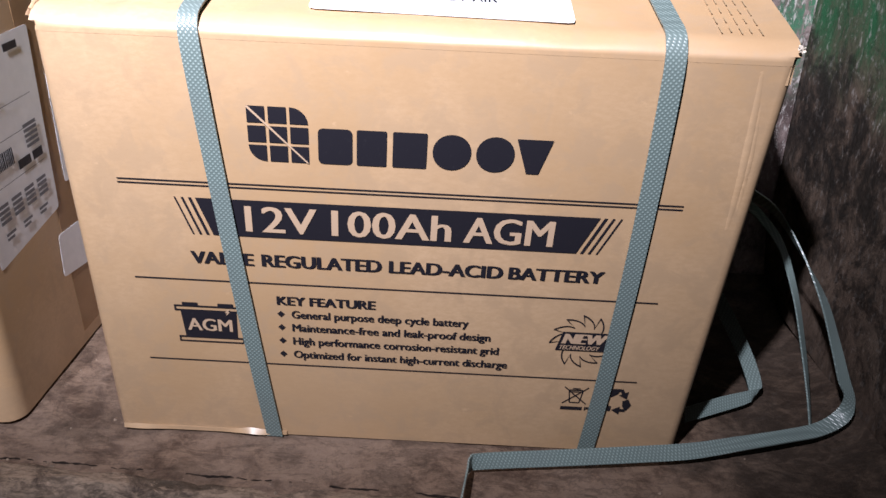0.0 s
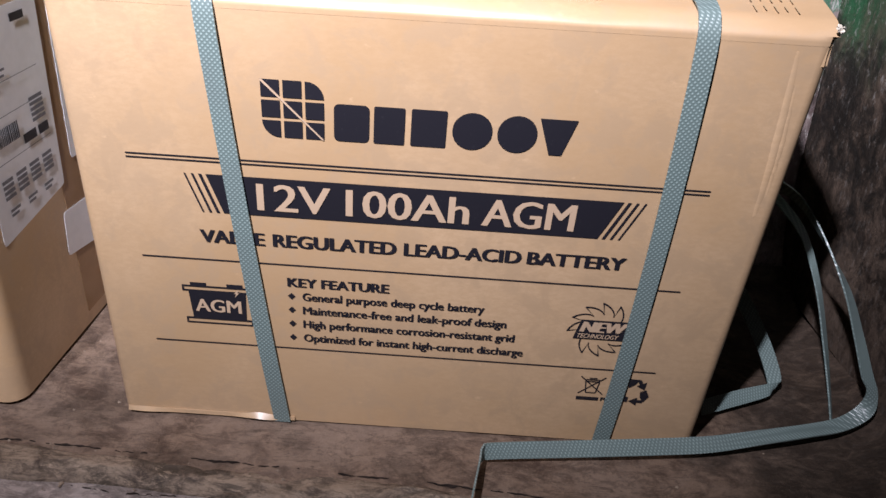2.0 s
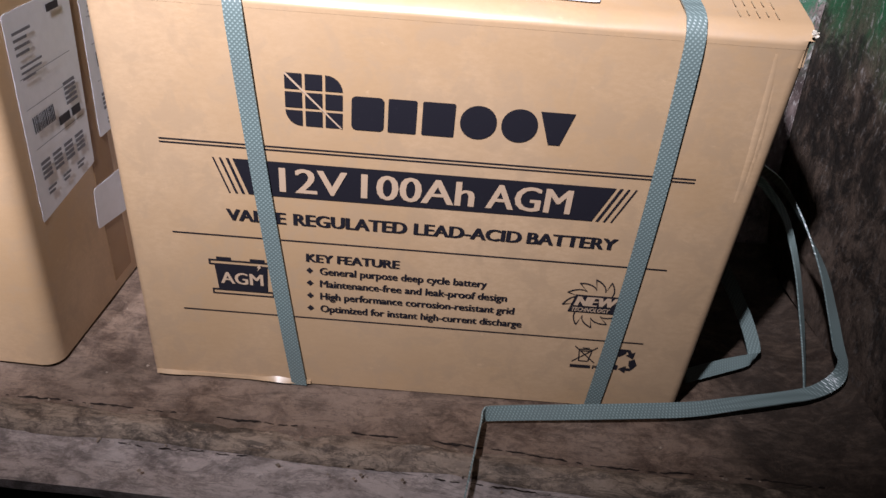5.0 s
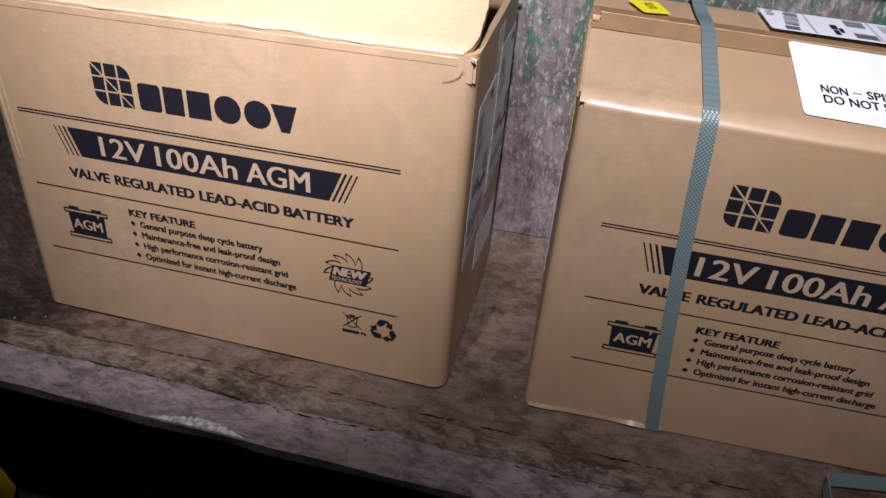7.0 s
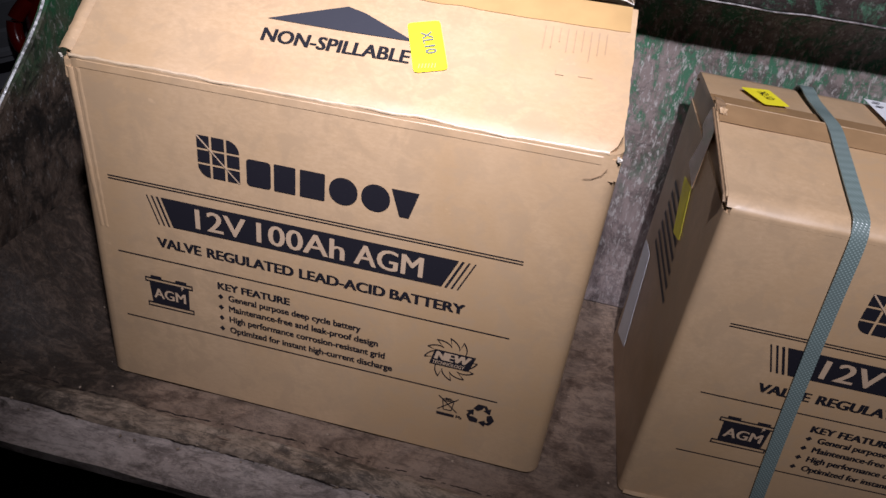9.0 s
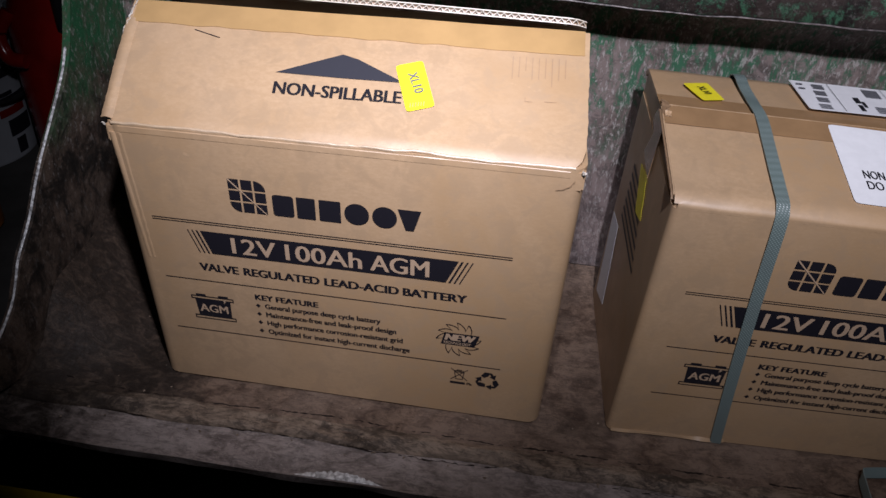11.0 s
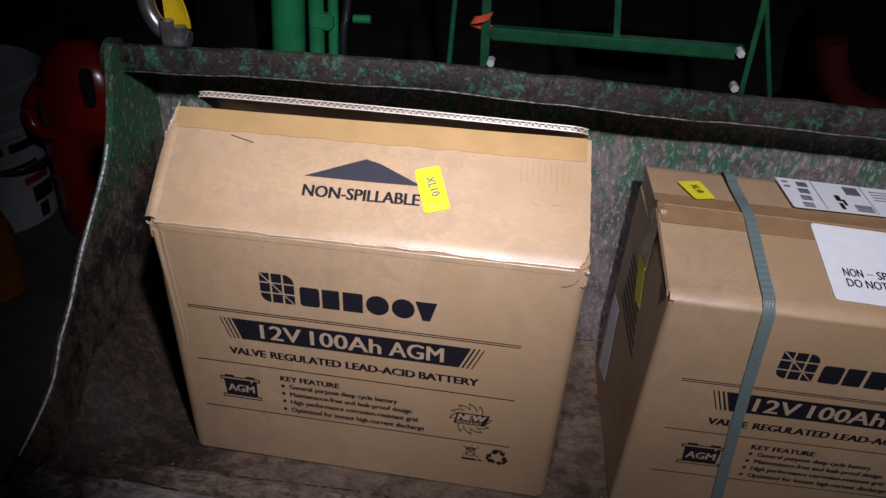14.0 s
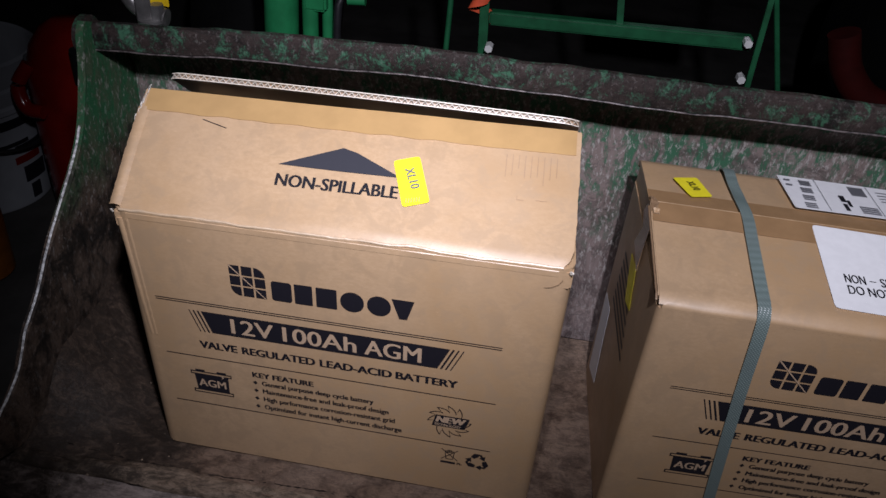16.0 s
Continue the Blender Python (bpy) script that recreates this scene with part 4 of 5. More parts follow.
flap_b = part("top_flap", shell(front_flap_b, 120, 30, 0.005), KRAFT, box_b, "front top flap, closed")
for k in (0, 1):
    part("side_panel", shell(lambda s, t: (top_b(k, 0.004 + 0.206 * s) + Vector((0.0015 if k == 0 else -0.0050, 0, -0.0045))).lerp(
        (B_BOT[k].lerp(B_BOT[3 - k], 0.02 + 0.96 * s)).lerp(B_TOP[k].lerp(B_TOP[3 - k], 0.02 + 0.96 * s), 0.9) + Vector((0.0015 if k == 0 else -0.0050, 0, 0)), t), 16, 3, 0.004),
        KRAFT, box_b)
flap_b2 = part("top_flap", shell(back_flap_b, 40, 14, 0.005), KRAFT, box_b, "back top flap, closed")


def on_top_b(u, v, lift=0.0):
    """Face metres on the top: u across from the left edge, v back from the front."""
    return top_b(u / FW, v) + Vector((0.0, -0.18 if v < 0.118 else 0.02, 0.98)) * lift


part("tape", shell(lambda s, t: on_top_b(-0.001 + (FW + 0.002) * s, 0.092 + 0.052 * t, 0.0010 if 0.092 + 0.052 * t < 0.1182 else -0.0018), 40, 26, 0.0004), TAPE, box_b, "brown packing tape along the seam")
part("tape_end", shell(lambda s, t: Vector((0.4665 - 0.0006 - 0.003 * t, 0.094 + 0.05 * s, 0.302 - 0.060 * t)), 6, 6, 0.0004), TAPE, box_b, "brown tape folded over the side")

lab = sticker("address_label", [(0.1440, 0.0187), (0.1440, 0.1150), (0.2835, 0.1115), (0.2850, 0.0150)], on_top_b, PAPER, box_b, "large white paper label", 0.0011, 0.004)
Figures().text("NON", 0.1590, 0.1765, 0.0488, 0.0094, 0.014).bar(0.1800, 0.0530, 0.1855, 0.0538).text("SPILLABLE", 0.1890, 0.2325, 0.0488, 0.0094, 0.014).text(
    "BATTERIES", 0.2370, 0.2785, 0.0488, 0.0094, 0.014).text("DO NOT SHIP BY AIR", 0.1592, 0.2445, 0.0362, 0.0094, 0.014).lay(
    "lettering", on_top_b, INK, lab, 0.0016)
lab = sticker("parcel_label", [(0.1365, 0.1420), (0.1340, 0.2085), (0.2680, 0.2060), (0.2750, 0.1445)], on_top_b, PAPER, box_b, "white parcel label", 0.0015, 0.003)
f, g = Figures(), Figures()
for k in range(4):                      # blocks of unreadable print
    for j in range(3):
        f.bar(0.1480 + 0.0018 * k, 0.1450 + 0.0150 * k + 0.0036 * j, 0.1590 + 0.0018 * k, 0.1474 + 0.0150 * k + 0.0036 * j)
for k in range(2):
    f.bar(0.1390, 0.186 + 0.010 * k, 0.1450, 0.189 + 0.010 * k)
x = 0.2010
while x < 0.2150:
    f.bar(x, 0.182, x + 0.0010, 0.200)
    x += 0.0015
g.bar(0.1860, 0.166, 0.1910, 0.178).bar(0.1860, 0.149, 0.1900, 0.162).bar(0.1915, 0.158, 0.1945, 0.170)
for j in range(4):
    f.bar(0.2010, 0.1480 + 0.0036 * j, 0.2180, 0.1504 + 0.0036 * j)
for k in range(4):
    f.bar(0.2270, 0.176 + 0.006 * k, 0.2420 + 0.003 * k, 0.1775 + 0.006 * k)
f.bar(0.1700, 0.144, 0.1705, 0.206).bar(0.2200, 0.146, 0.2205, 0.205)
g.bar(0.2610, 0.149, 0.2680, 0.156)
f.lay("print_bar", on_top_b, GREY_INK, lab, 0.0020)
g.lay("print_blocks", on_top_b, INK, lab, 0.0020)
st = sticker("sticker", [(0.0393, 0.1355), (0.0265, 0.1700), (0.0506, 0.1770), (0.0600, 0.1416)], on_top_b, YELLOW_PAPER, box_b, "small yellow paper sticker", 0.0006, 0.0025)


def upright_b(u, v):
    du, dv = u - 0.0440, v - 0.1560
    return 0.0440 + du * 0.32 + dv * 0.95, 0.1560 - du * 0.95 + dv * 0.32


Figures().text("XL10", 0.0350, 0.0520, 0.1530, 0.0070, 0.03, upright_b).lay("lettering", on_top_b, INK, st, 0.0018)
f = Figures()
for k in range(5):
    for i in range(6):
        f.bar(0.3590 + 0.0052 * k, 0.012 + 0.012 * i + 0.002 * (k % 2), 0.3598 + 0.0052 * k, 0.0205 + 0.012 * i)
f.lay("faint_stamp", on_top_b, FAINT_INK, box_b, 0.0010)

left_b = quad_face(B_BOT[3], B_BOT[0], B_TOP[3], B_TOP[0], 0.214, 0.281)
sticker("sticker", [(0.078, 0.232), (0.112, 0.238), (0.132, 0.200), (0.104, 0.192)], left_b, YELLOW_PAPER, body_b, "small yellow paper sticker", 0.001)
lab = sticker("parcel_label", [(0.012, 0.130), (0.050, 0.135), (0.070, 0.040), (0.022, 0.022)], left_b, PAPER, body_b, "white parcel label", 0.001)
f = Figures()
for k in range(7):
    f.bar(0.050, 0.150 + 0.010 * k, 0.150 - 0.006 * k, 0.1545 + 0.010 * k)
f.lay("print_bar", left_b, INK, body_b, 0.0006)


def lifted_edge(s, t):
    u = 0.004 + 0.118 * s
    out = 0.0004 + t * (0.0004 + 0.0030 * math.exp(-((s - 0.80) / 0.10) ** 2) + 0.0016 * math.exp(-((s - 0.1) / 0.12) ** 2))
    return front_b(u, 0.0030 * (1 - t) + 0.0008 + 0.0012 * math.exp(-((s - 0.78) / 0.06) ** 2), out)


part("lifted_edge", shell(lifted_edge, 50, 4, 0.0007), KRAFT, body_b, "frayed bottom edge of the board")


def strap_b(name, low, high, seam, back, bow=0.0):
    """A strap right round the carton, across the front and the top."""
    w = Vector((1, 0.045, -0.02))
    pts = []
    for k in range(6):
        q = k / 5 * 0.95
        pts.append((front_b(low + (high - low) * q + bow * 4 * q * (1 - q), FH * q, 0.0014), w))
    for y in (0.003, 0.010, 0.022, 0.05, 0.08, 0.105, 0.120, 0.135, 0.17, 0.204):
        u = high + (seam - high) * y / 0.118 if y < 0.118 else seam + (back - seam) * (y - 0.118) / 0.096
        pts.append((on_top_b(u, y, 0.0022 if y < 0.1182 else 0.0006), w))
    for z in (0.26, 0.15, 0.01):
        pts.append((B_TOP[3] + (B_TOP[2] - B_TOP[3]) * (back / FW) + Vector((0, 0.003, z - 0.277)), w))
    return lay_strap(name, pts, box_b, label="grey-green woven plastic strap", steps=4)


strap_b("strap", 0.1135, 0.0842, 0.0860, 0.0835, -0.0020)
strap_b("strap", 0.3348, 0.3350, 0.3300, 0.2960, 0.0038)


def torn(at, size, seed, parent):
    """A frayed corner: a few crumpled shreds of pale board."""
    at = Vector(at)

    def shred(s, t):
        a = 2.6 * s - 0.6
        return at + Vector((size * (math.cos(a) * (0.3 + 0.7 * t) * 0.55 + 0.35 * noise.noise((s * 4, t * 4, seed))), -0.0012 - size * 0.25 * t * (0.6 + noise.noise((s * 5, t * 3, seed + 2))),
                            size * (math.sin(a) * (0.3 + 0.7 * t) * 0.6 + 0.4 * noise.noise((s * 4, t * 5, seed + 5)))))
    return part("torn_corner", shell(shred, 14, 6, 0.0006), CUT_EDGE, parent, "frayed pale corner of the board")


torn((0.3970, 0.0040, 0.2930), 0.0040, 1.0, body_a)
torn((0.0018, 0.0040, 0.2868), 0.0028, 4.0, body_a)
torn((0.8650, 0.0172, 0.2728), 0.0042, 7.0, body_b)

for u0, u1, k in ((0.0065, 0.0135, 0), (0.0130, 0.0175, 1)):
    part("crease", tube([front_a(u0 + (u1 - u0) * (1 - i / 30) + 0.0006 * noise.noise((i * 0.7, k, 2)), FH * (0.52 + 0.45 * i / 30), -0.0037) for i in range(31)], 0.0040, 40), KRAFT, body_a, "vertical crease in the board")
part("crease", tube([front_b(0.3806 + 0.0060 * math.sin(1.6 * i / 30) + 0.0005 * noise.noise((i * 0.6, 9, 2)), FH * (0.955 - 0.33 * i / 30), -0.0053 - 0.0004 * abs(i - 15) / 15) for i in range(31)], 0.0058, 40), KRAFT, body_b, "vertical crease in the board")
part("crease", tube([front_b(0.3846 + 0.0045 * math.sin(1.6 * i / 30) + 0.0005 * noise.noise((i * 0.6, 4, 2)), FH * (0.90 - 0.24 * i / 30), -0.0037 - 0.0003 * abs(i - 15) / 15) for i in range(31)], 0.0040, 40), KRAFT, body_b, "vertical crease in the board")
# Dark sheet painted for the shade in the torn gap.
part("torn_gap", shell(lambda s, t: on_top_b(-0.0008 + 0.0075 * s * (1 - 0.5 * abs(2 * t - 1)) + 0.0010 * noise.noise((s * 3, t * 6, 1)), 0.1035 + 0.0200 * t, 0.0022 + 0.0012 * noise.noise((s * 5, t * 5, 8))), 8, 12, 0.0006), KRAFT_DARK, box_b, "dark patch painted for the torn gap at the end of the seam")
part("torn_corner", shell(lambda s, t: on_top_b(0.0005 + 0.0055 * s + 0.0012 * noise.noise((s * 4, t * 4, 3)), 0.1000 + 0.0045 * t + 0.0016 * noise.noise((s * 6, t * 3, 6)), 0.0022 + 0.0022 * t + 0.0012 * noise.noise((s * 7, t * 5, 2))), 12, 5, 0.0006), KRAFT, box_b, "frayed corner of the flap")
# Dark strip along the flap's edge, standing for the shadow in the slit.
part("edge_shadow_gap", tube([top_b(0.0, 0.004 + 0.108 * k / 60) + Vector((-0.0020 + 0.0006 * noise.noise((k * 0.7, 2, 1)), 0, -0.0016 + 0.0006 * noise.noise((k * 0.9, 6, 2)))) for k in range(61)], 0.0011, 6), KRAFT_DARK, box_b, "dark strip painted as the shadow gap along the flap's edge")
f = Figures()
for a, b, c, d in ((0.3890, 0.968, 0.3860, 0.950), (0.3860, 0.950, 0.3805, 0.938), (0.3805, 0.938, 0.3750, 0.934)):
    f.poly([(a, FH * b), (a + 0.0004, FH * b - 0.0005), (c + 0.0004, FH * d - 0.0005), (c, FH * d)])
f.lay("crack", front_a, KRAFT_DARK, body_a, 0.0011)

WORN_FOLD = cardboard("worn_fold_board", (0.62, 0.47, 0.32), (0.52, 0.37, 0.24))
part("fold_line", tube([flap_a(0.02 + 0.96 * i / 140, 0.012 + 0.010 * noise.noise((i * 0.11, 3, 1))) + Vector((0, -0.0002, -0.0009 + 0.0006 * noise.noise((i * 0.35, 7, 2)))) for i in range(141)], 0.0013, 8), WORN_FOLD, front_flap, "pale worn fold of the flap")

# crushed board behind the folded top corners
part("corner_fold", block(A_TOP[0][0] + 0.0012, A_TOP[0][0] + 0.014, A_TOP[0][1] + 0.0012, A_TOP[0][1] + 0.02, 0.268, 0.2862, 0.002), KRAFT, body_a, "crushed corner of the board")
part("corner_fold", block(A_TOP[1][0] - 0.014, A_TOP[1][0] - 0.0012, A_TOP[1][1] + 0.0012, A_TOP[1][1] + 0.02, 0.274, 0.2940, 0.002), KRAFT, body_a, "crushed corner of the board")
part("corner_fold", block(B_TOP[0].x + 0.0010, B_TOP[0].x + 0.014, B_TOP[0].y + 0.0016, B_TOP[0].y + 0.03, 0.258, 0.2785, 0.002), KRAFT, body_b, "crushed corner of the board")
part("corner_fold", block(B_TOP[1].x - 0.014, B_TOP[1].x - 0.0022, B_TOP[1].y + 0.0012, B_TOP[1].y + 0.03, 0.252, 0.2712, 0.002), KRAFT, body_b, "crushed corner of the board")

# raw board edges of the strapped carton's front flap
part("cut_edge", tube([top_b(0.0, 0.006 + 0.110 * k / 44) + Vector((-0.0006 + 0.0005 * noise.noise((k * 0.9, 3, 1)), 0, 0.0002 + 0.0005 * noise.noise((k * 0.8, 8, 2)))) for k in range(45)], 0.0010, 6),
     KRAFT, box_b, "ragged cut edge of the flap")
part("cut_edge", tube([on_top_b(FW * k / 60, 0.1172, 0.0006 + 0.0003 * noise.noise((k * 0.6, 5, 4))) for k in range(61)], 0.0006, 6), KRAFT, box_b, "thin cut edge of the flap under the tape")

# loose strap ends beside the carton
lay_strap("plastic_strap", [((0.700, -0.112, -0.040), (0.1, 0, 1)), ((0.702, -0.098, -0.008), (0.1, 0.2, 1)), ((0.706, -0.060, 0.006), (0.1, 0, 1)),
                            ((0.709, -0.020, 0.005), (0.1, 0, 1)), ((0.7105, -0.009, 0.005), (0, 0.2, 1)), ((0.718, -0.005, 0.005), (0, 0.45, 0.9)),
                            ((0.766, 0.0034, 0.005), (0, 0.55, 0.85)), ((0.820, 0.0130, 0.005), (0, 0.6, 0.8)), ((0.857, 0.0207, 0.005), (0, 0.75, 0.6)), ((0.892, 0.0324, 0.005), (0, 0.9, 0.3)),
                            ((0.923, 0.0430, 0.005), (0, 0.95, 0.15)), ((0.947, 0.0515, 0.006), (-0.1, 0.9, 0.25)), ((0.963, 0.0590, 0.013), (-0.5, 0.6, 0.4)), ((0.9655, 0.0620, 0.026), (-0.8, -0.1, 0.5)),
                            ((0.9610, 0.068, 0.0375), (-0.85, -0.5, 0.15)), ((0.9545, 0.080, 0.058), (-0.75, -0.65, 0.1)), ((0.9440, 0.092, 0.085), (-0.6, -0.75, 0.2)),
                            ((0.930, 0.112, 0.1096), (-0.25, -0.8, 0.5)), ((0.916, 0.138, 0.1277), (-0.1, -0.6, 0.75)), ((0.905, 0.165, 0.129), (0.0, -0.4, 0.9))], None, steps=6)
tagged(bpy.data.objects["plastic_strap"], "loose grey-green plastic strap lying beside the carton", "strap", "loose straps")
s2 = lay_strap("plastic_strap", [((0.905, 0.172, 0.118), (0.3, 0.6, 0.7)), ((0.9124, 0.160, 0.114), (0.4, 0.6, 0.5)), ((0.925, 0.140, 0.1005), (0.5, 0.7, 0.4)), ((0.934, 0.115, 0.0745), (0.5, 0.8, 0.2)),
                                 ((0.9425, 0.098, 0.0395), (0.5, 0.85, 0.1)), ((0.945, 0.078, 0.0165), (0.4, 0.9, 0)), ((0.943, 0.056, 0.004), (0.3, 0.9, 0.1))], None, width=0.008, steps=6)
tagged(s2, "loose grey-green plastic strap hanging to the soil", "strap", "loose straps")
s3 = lay_strap("plastic_strap", [((0.862, 0.140, 0.090), (0.6, 0.4, 0.6)), ((0.8835, 0.118, 0.0615), (0.8, 0.3, 0.5)), ((0.8955, 0.109, 0.0435), (0.8, 0.3, 0.3)), ((0.9080, 0.101, 0.0210), (0.8, 0.3, 0.3)),
                                 ((0.9135, 0.091, 0.0055), (0.7, 0.3, 0.3)), ((0.9080, 0.085, 0.0035), (0.3, 0.7, 0.5)), ((0.8850, 0.074, 0.0030), (0, 0.7, 0.7)), ((0.857, 0.059, 0.0030), (0, 0.7, 0.7))], None, steps=6)
tagged(s3, "short folded grey-green plastic strap end", "strap", "loose straps")


# ---- behind the bucket: tractor front, hoses, cans ----
def bar_between(p, q, w, d):
    """A square bar with soft edges from p to q."""
    p, q = Vector(p), Vector(q)
    z = (q - p).normalized()
    x = z.cross(Vector((0, 1, 0.03))).normalized()
    y = z.cross(x)
    bm = block(-w / 2, w / 2, -d / 2, d / 2, 0, (q - p).length, min(w, d) * 0.15)
    m = Matrix((x, y, z)).transposed().to_4x4()
    m.translation = p
    bmesh.ops.transform(bm, matrix=m, verts=bm.verts)
    return bm


tractor = thing("tractor_front", 0.25, 0.75, GROUND, "green tractor loader frame standing in the dark", "tractor")
part("loader_tube", tube([(-0.112, 0.70, GROUND), (-0.088, 0.70, 0.18), (-0.085, 0.70, 0.28), (-0.078, 0.70, 0.9)], 0.028, 24), GREEN_PAINT, tractor, "thick green loader tube")
part("cylinder_rod", tube([(-0.040, 0.70, GROUND), (-0.036, 0.70, 0.9)], 0.013, 18), GREEN_PAINT, tractor)
part("cylinder_rod", tube([(-0.014, 0.71, GROUND), (-0.010, 0.71, 0.9)], 0.009, 16), GREEN_PAINT, tractor)
part("bracket", block(-0.045, -0.008, 0.685, 0.705, 0.235, 0.262, 0.004), GREEN_PAINT, tractor)
part("hose", tube(smooth_line([(0.004, 0.69, -0.2), (0.008, 0.69, 0.16), (0.011, 0.69, 0.24), (0.017, 0.70, 0.32), (0.02, 0.7, 0.7)], 6), 0.0065, 12), RUBBER, tractor)
part("pin", tube([(0.030, 0.68, 0.262), (0.058, 0.68, 0.264)], 0.007, 12), GREEN_PAINT, tractor)
part("rod", tube([(0.182, 0.70, 0.05), (0.194, 0.70, 0.42)], 0.0045, 10), BAR_PAINT, tractor)
part("post", bar_between((0.254, 0.70, 0.02), (0.231, 0.70, 0.55), 0.014, 0.012), BAR_PAINT, tractor)
part("crossbar", bar_between((0.252, 0.70, 0.257), (0.650, 0.70, 0.266), 0.021, 0.02), BAR_PAINT, tractor, "green steel crossbar")
part("post", bar_between((0.4525, 0.70, 0.262), (0.4100, 0.70, 0.60), 0.010, 0.009), BAR_PAINT, tractor)
part("post", bar_between((0.6665, 0.70, 0.02), (0.654, 0.70, 0.60), 0.008, 0.008), BAR_PAINT, tractor)
part("post", tube([(0.770, 0.70, 0.0), (0.640, 0.70, 0.42)], 0.004, 8), BAR_PAINT, tractor)
for x, z in ((0.2575, 0.215), (0.6400, 0.272), (0.6450, 0.216)):
    part("bolt", tube([(x, 0.672, z), (x, 0.690, z)], 0.0065, 6), BOLT_ZINC, tractor, "bright steel bolt")
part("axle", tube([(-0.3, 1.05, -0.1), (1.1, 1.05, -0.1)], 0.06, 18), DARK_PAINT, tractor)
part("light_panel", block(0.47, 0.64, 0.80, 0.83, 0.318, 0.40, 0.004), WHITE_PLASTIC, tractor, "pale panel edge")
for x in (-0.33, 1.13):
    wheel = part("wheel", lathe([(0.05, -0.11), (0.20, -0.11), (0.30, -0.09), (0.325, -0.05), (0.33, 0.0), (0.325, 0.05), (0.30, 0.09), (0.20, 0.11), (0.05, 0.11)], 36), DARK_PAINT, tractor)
    wheel.matrix_basis = pose(x + 0, 1.35, GROUND + 0.33, 0, 90, 0)

rib = thing("ribbon", 0.242, 0.69, 0.30, "faded orange ribbon tied round a green post", "ribbon")
part("loop", shell(lambda s, t: (0.236 + 0.019 * math.cos(5.4 * s) + 0.006 * t, 0.695 + 0.013 * math.sin(5.4 * s), 0.247 + 0.034 * s + 0.013 * t), 24, 3, 0.0012), ORANGE_TAPE, rib)

pipe = thing("steel_hook", -0.085, 0.238, 0.38, "bent steel hook and nuts on the bucket rim", "hook")
part("hook", tube(smooth_line([(-0.102, 0.246, 0.56), (-0.097, 0.243, 0.46), (-0.093, 0.241, 0.415), (-0.088, 0.239, 0.394), (-0.076, 0.237, 0.380), (-0.060, 0.236, 0.374), (-0.045, 0.236, 0.372)], 6),
     0.0095, 18), CHROME, pipe)
part("nut", tube([(-0.066, 0.228, 0.372), (-0.066, 0.228, 0.394)], 0.0085, 6), CHROME, pipe)
part("nut", tube([(-0.052, 0.230, 0.368), (-0.052, 0.230, 0.388)], 0.0075, 6), CHROME, pipe)
part("washer", tube([(-0.059, 0.229, 0.3695), (-0.059, 0.229, 0.3725)], 0.014, 16), CHROME, pipe)
part("tag", shell(lambda s, t: (-0.084 + 0.028 * s * (1 - 0.55 * t * t), 0.262 + 0.003 * math.sin(3 * s), 0.374 + 0.050 * t), 8, 8, 0.002), YELLOW_PAINT, pipe, "yellow painted tag")

pail = thing("plastic_pail", -0.865, 0.87, GROUND, "white plastic pail with a worn printed label", "pail")
pb = part("body", lathe([(0.0, 0.0), (0.132, 0.0), (0.135, 0.006), (0.147, 0.19), (0.155, 0.195), (0.155, 0.203), (0.150, 0.208), (0.157, 0.228), (0.157, 0.236), (0.152, 0.24), (0.162, 0.276),
                         (0.164, 0.284), (0.157, 0.288), (0.153, 0.282), (0.130, 0.02), (0.0, 0.02)], 48, at=(-0.865, 0.87, GROUND)), WHITE_PLASTIC, pail)
for k, (a0, a1, z0, z1, m) in enumerate(((-44, -36, 0.165, 0.180, RED_PLASTIC), (-31, 2, 0.165, 0.182, INK), (-46, -8, 0.130, 0.137, INK), (-22, 6, 0.118, 0.128, INK),
                                         (-24, 2, 0.092, 0.106, RED_PLASTIC), (-18, 6, 0.050, 0.082, INK), (-14, -4, 0.012, 0.042, INK))):
    part("label_bar", shell(lambda s, t: (-0.865 + (0.1365 + 0.063 * (z0 + (z1 - z0) * t)) * math.cos(radians(a0 + (a1 - a0) * s)),
                                          0.87 + (0.1365 + 0.063 * (z0 + (z1 - z0) * t)) * math.sin(radians(a0 + (a1 - a0) * s)), GROUND + z0 + (z1 - z0) * t), 8, 2, 0.002), m, pb)
part("bail_handle", tube([(-0.865 + 0.168 * math.cos(radians(a)), 0.87 + 0.168 * math.sin(radians(a)), GROUND + 0.21 - 0.08 * math.sin(radians(a + 100))) for a in range(-100, 81, 6)], 0.004, 8), RUBBER, pail)

pail.scale = (1, 1, 1.17)

can = thing("fuel_can", -0.57, 0.85, GROUND, "red plastic fuel can with a black nozzle", "fuel can")
part("body", lathe([(0.0, 0.0), (0.098, 0.0), (0.108, 0.012), (0.110, 0.24), (0.104, 0.262), (0.108, 0.275), (0.106, 0.33), (0.088, 0.385), (0.060, 0.42), (0.034, 0.436), (0.0, 0.438)], 32,
                   at=(-0.57, 0.85, GROUND), squash=(1, 0.7)), RED_PLASTIC, can)
part("handle", tube(smooth_line([(-0.64, 0.80, 0.02), (-0.66, 0.78, -0.02), (-0.645, 0.77, -0.06), (-0.61, 0.77, -0.065)], 6), 0.014, 12), RED_PLASTIC, can)
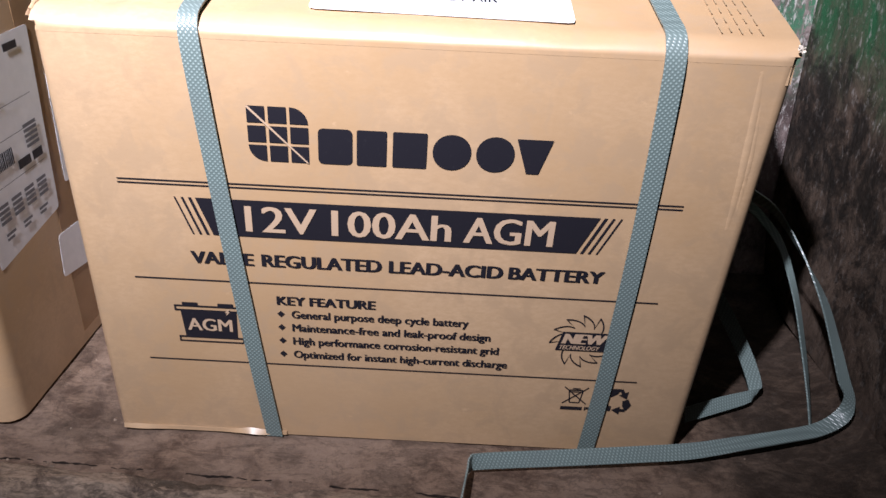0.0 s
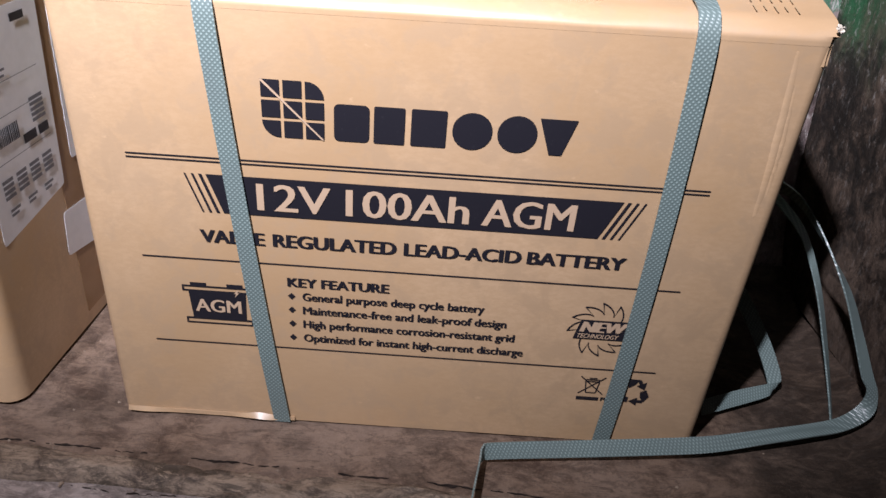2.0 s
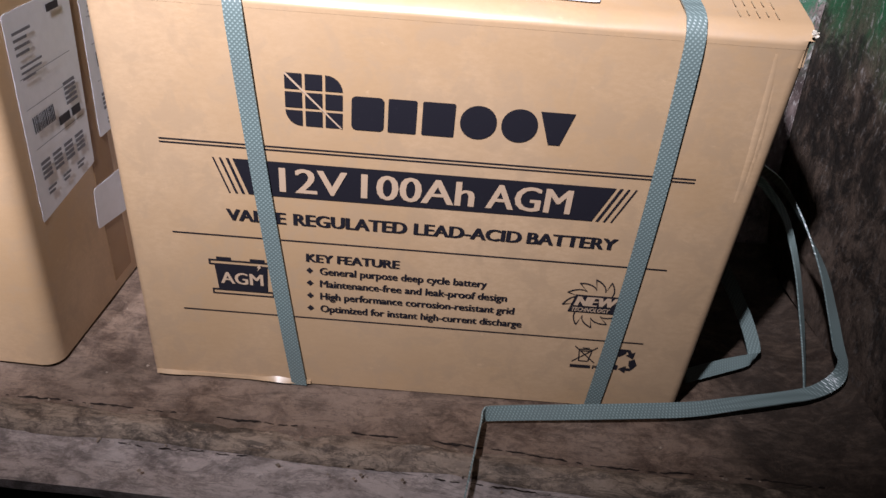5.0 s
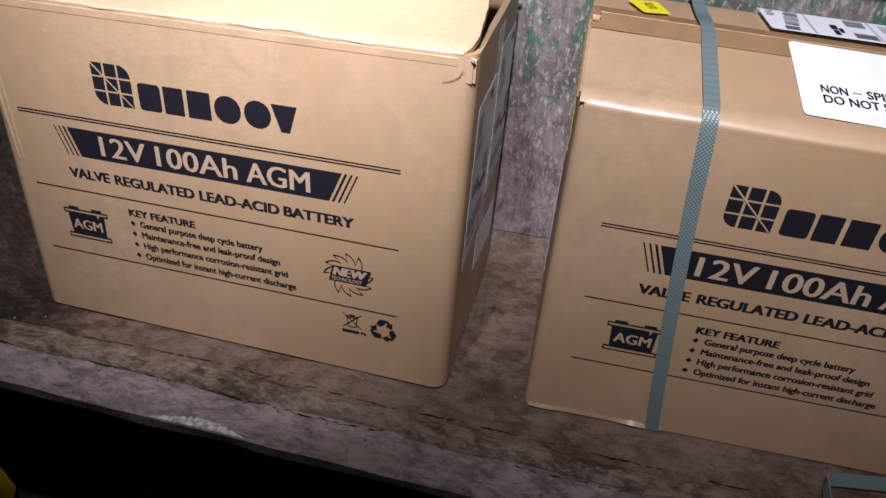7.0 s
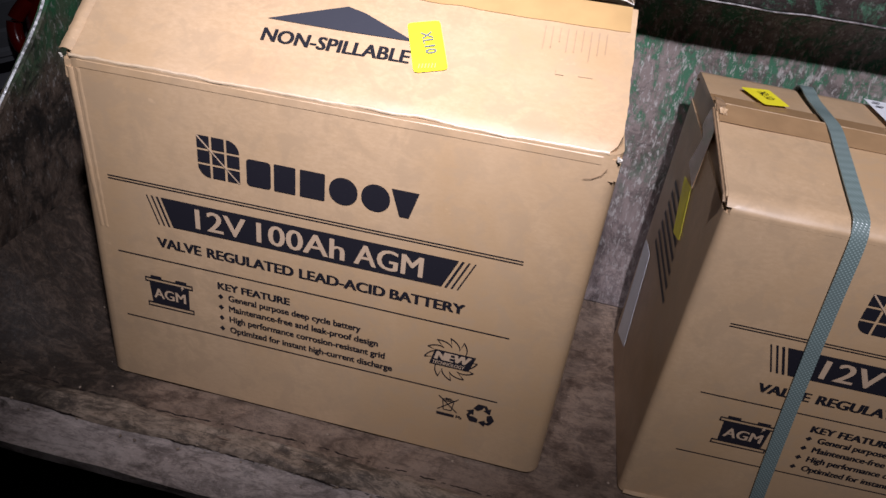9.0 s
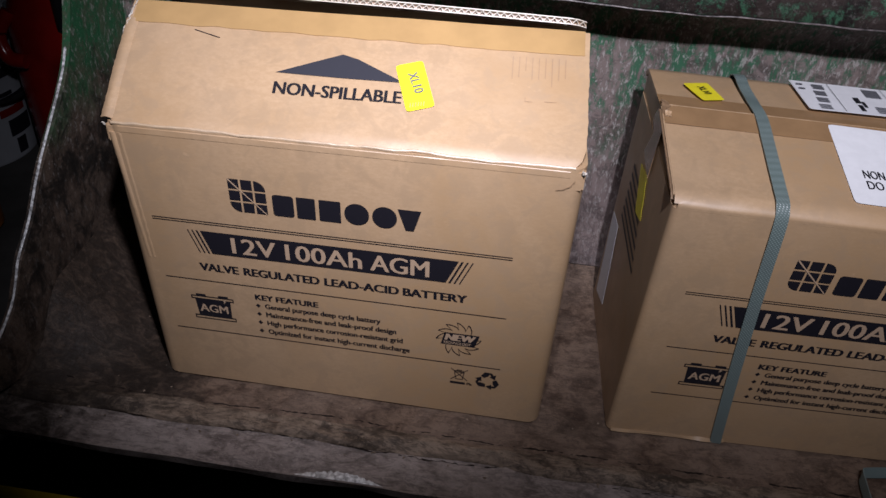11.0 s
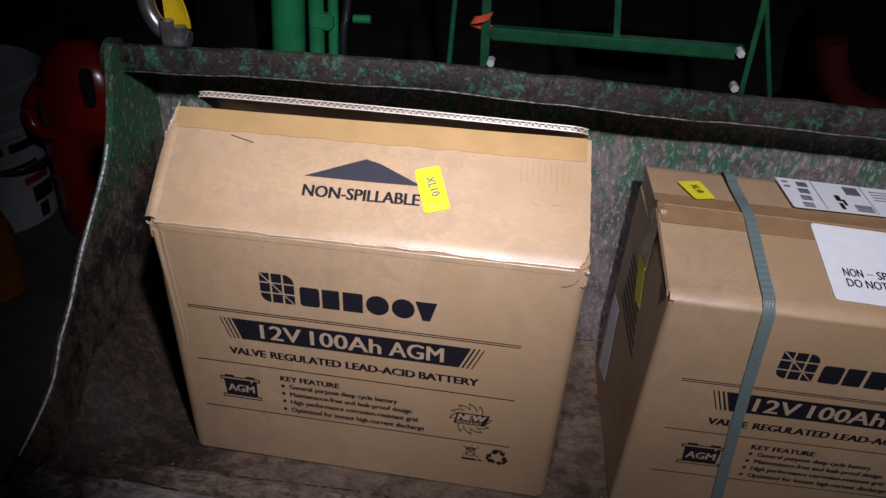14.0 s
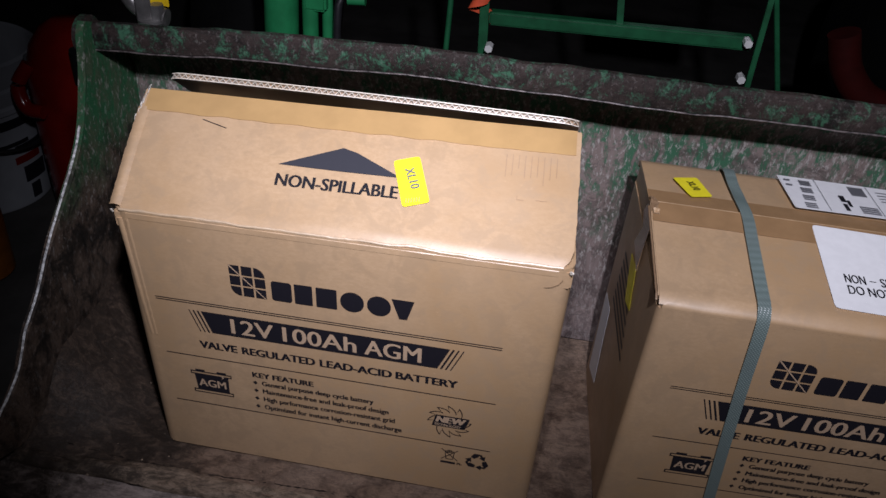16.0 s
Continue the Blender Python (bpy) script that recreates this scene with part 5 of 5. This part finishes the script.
part("nozzle", tube([(-0.53, 0.79, 0.0), (-0.515, 0.77, 0.075)], 0.012, 12), RUBBER, can)
hose = thing("grey_hose", -0.69, 0.80, GROUND, "grey plastic pipe leaning behind the pail", "pipe")
part("pipe", tube([(-0.665, 0.86, GROUND), (-0.655, 0.84, 0.02)], 0.02, 14), plain("grey_plastic_pipe", (0.16, 0.17, 0.18), 0.5), hose)

jug = thing("oil_jug", -0.70, 0.60, GROUND, "amber plastic jug on the concrete floor", "jug")
part("body", lathe([(0.0, 0.0), (0.085, 0.0), (0.095, 0.01), (0.097, 0.13), (0.085, 0.17), (0.045, 0.20), (0.022, 0.21), (0.022, 0.235), (0.0, 0.237)], 28, at=(-0.72, 0.58, GROUND), squash=(1, 0.75)),
     plain("amber_plastic", (0.16, 0.05, 0.005), 0.35), jug)

red = thing("red_hose_reel", 0.90, 0.98, GROUND, "red plastic guard, coloured dim for the dark", "guard")
part("guard", tube(smooth_line([(0.86, 0.95, 0.22), (0.89, 0.95, 0.15), (0.95, 0.95, 0.10), (1.06, 0.95, 0.09), (1.16, 0.95, 0.12)], 8), 0.028, 14), DIMMED_RED, red)
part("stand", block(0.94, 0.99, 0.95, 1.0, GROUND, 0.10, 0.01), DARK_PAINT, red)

step = thing("yellow_bracket", -0.045, -0.05, GROUND, "yellow painted bracket with a bright bolt below the bucket", "bracket")
bm = bmesh.new()
ring = [(-0.22, -0.22), (-0.012, -0.22), (-0.008, -0.090), (-0.022, -0.064), (-0.060, -0.044), (-0.10, -0.036), (-0.22, -0.036)]
up, dn = [bm.verts.new((x, y, -0.200)) for x, y in ring], [bm.verts.new((x, y, -0.215)) for x, y in ring]
bm.faces.new(up)
bm.faces.new(dn)
for k in range(len(ring)):
    bm.faces.new((up[k], up[(k + 1) % len(ring)], dn[(k + 1) % len(ring)], dn[k]))
part("plate", bm, YELLOW_PAINT, step)
part("leg", block(-0.16, -0.10, -0.16, -0.10, GROUND, -0.212, 0.004), DARK_PAINT, step)
part("bolt", tube([(-0.095, -0.060, -0.201), (-0.095, -0.060, -0.188)], 0.009, 6), CHROME, step)
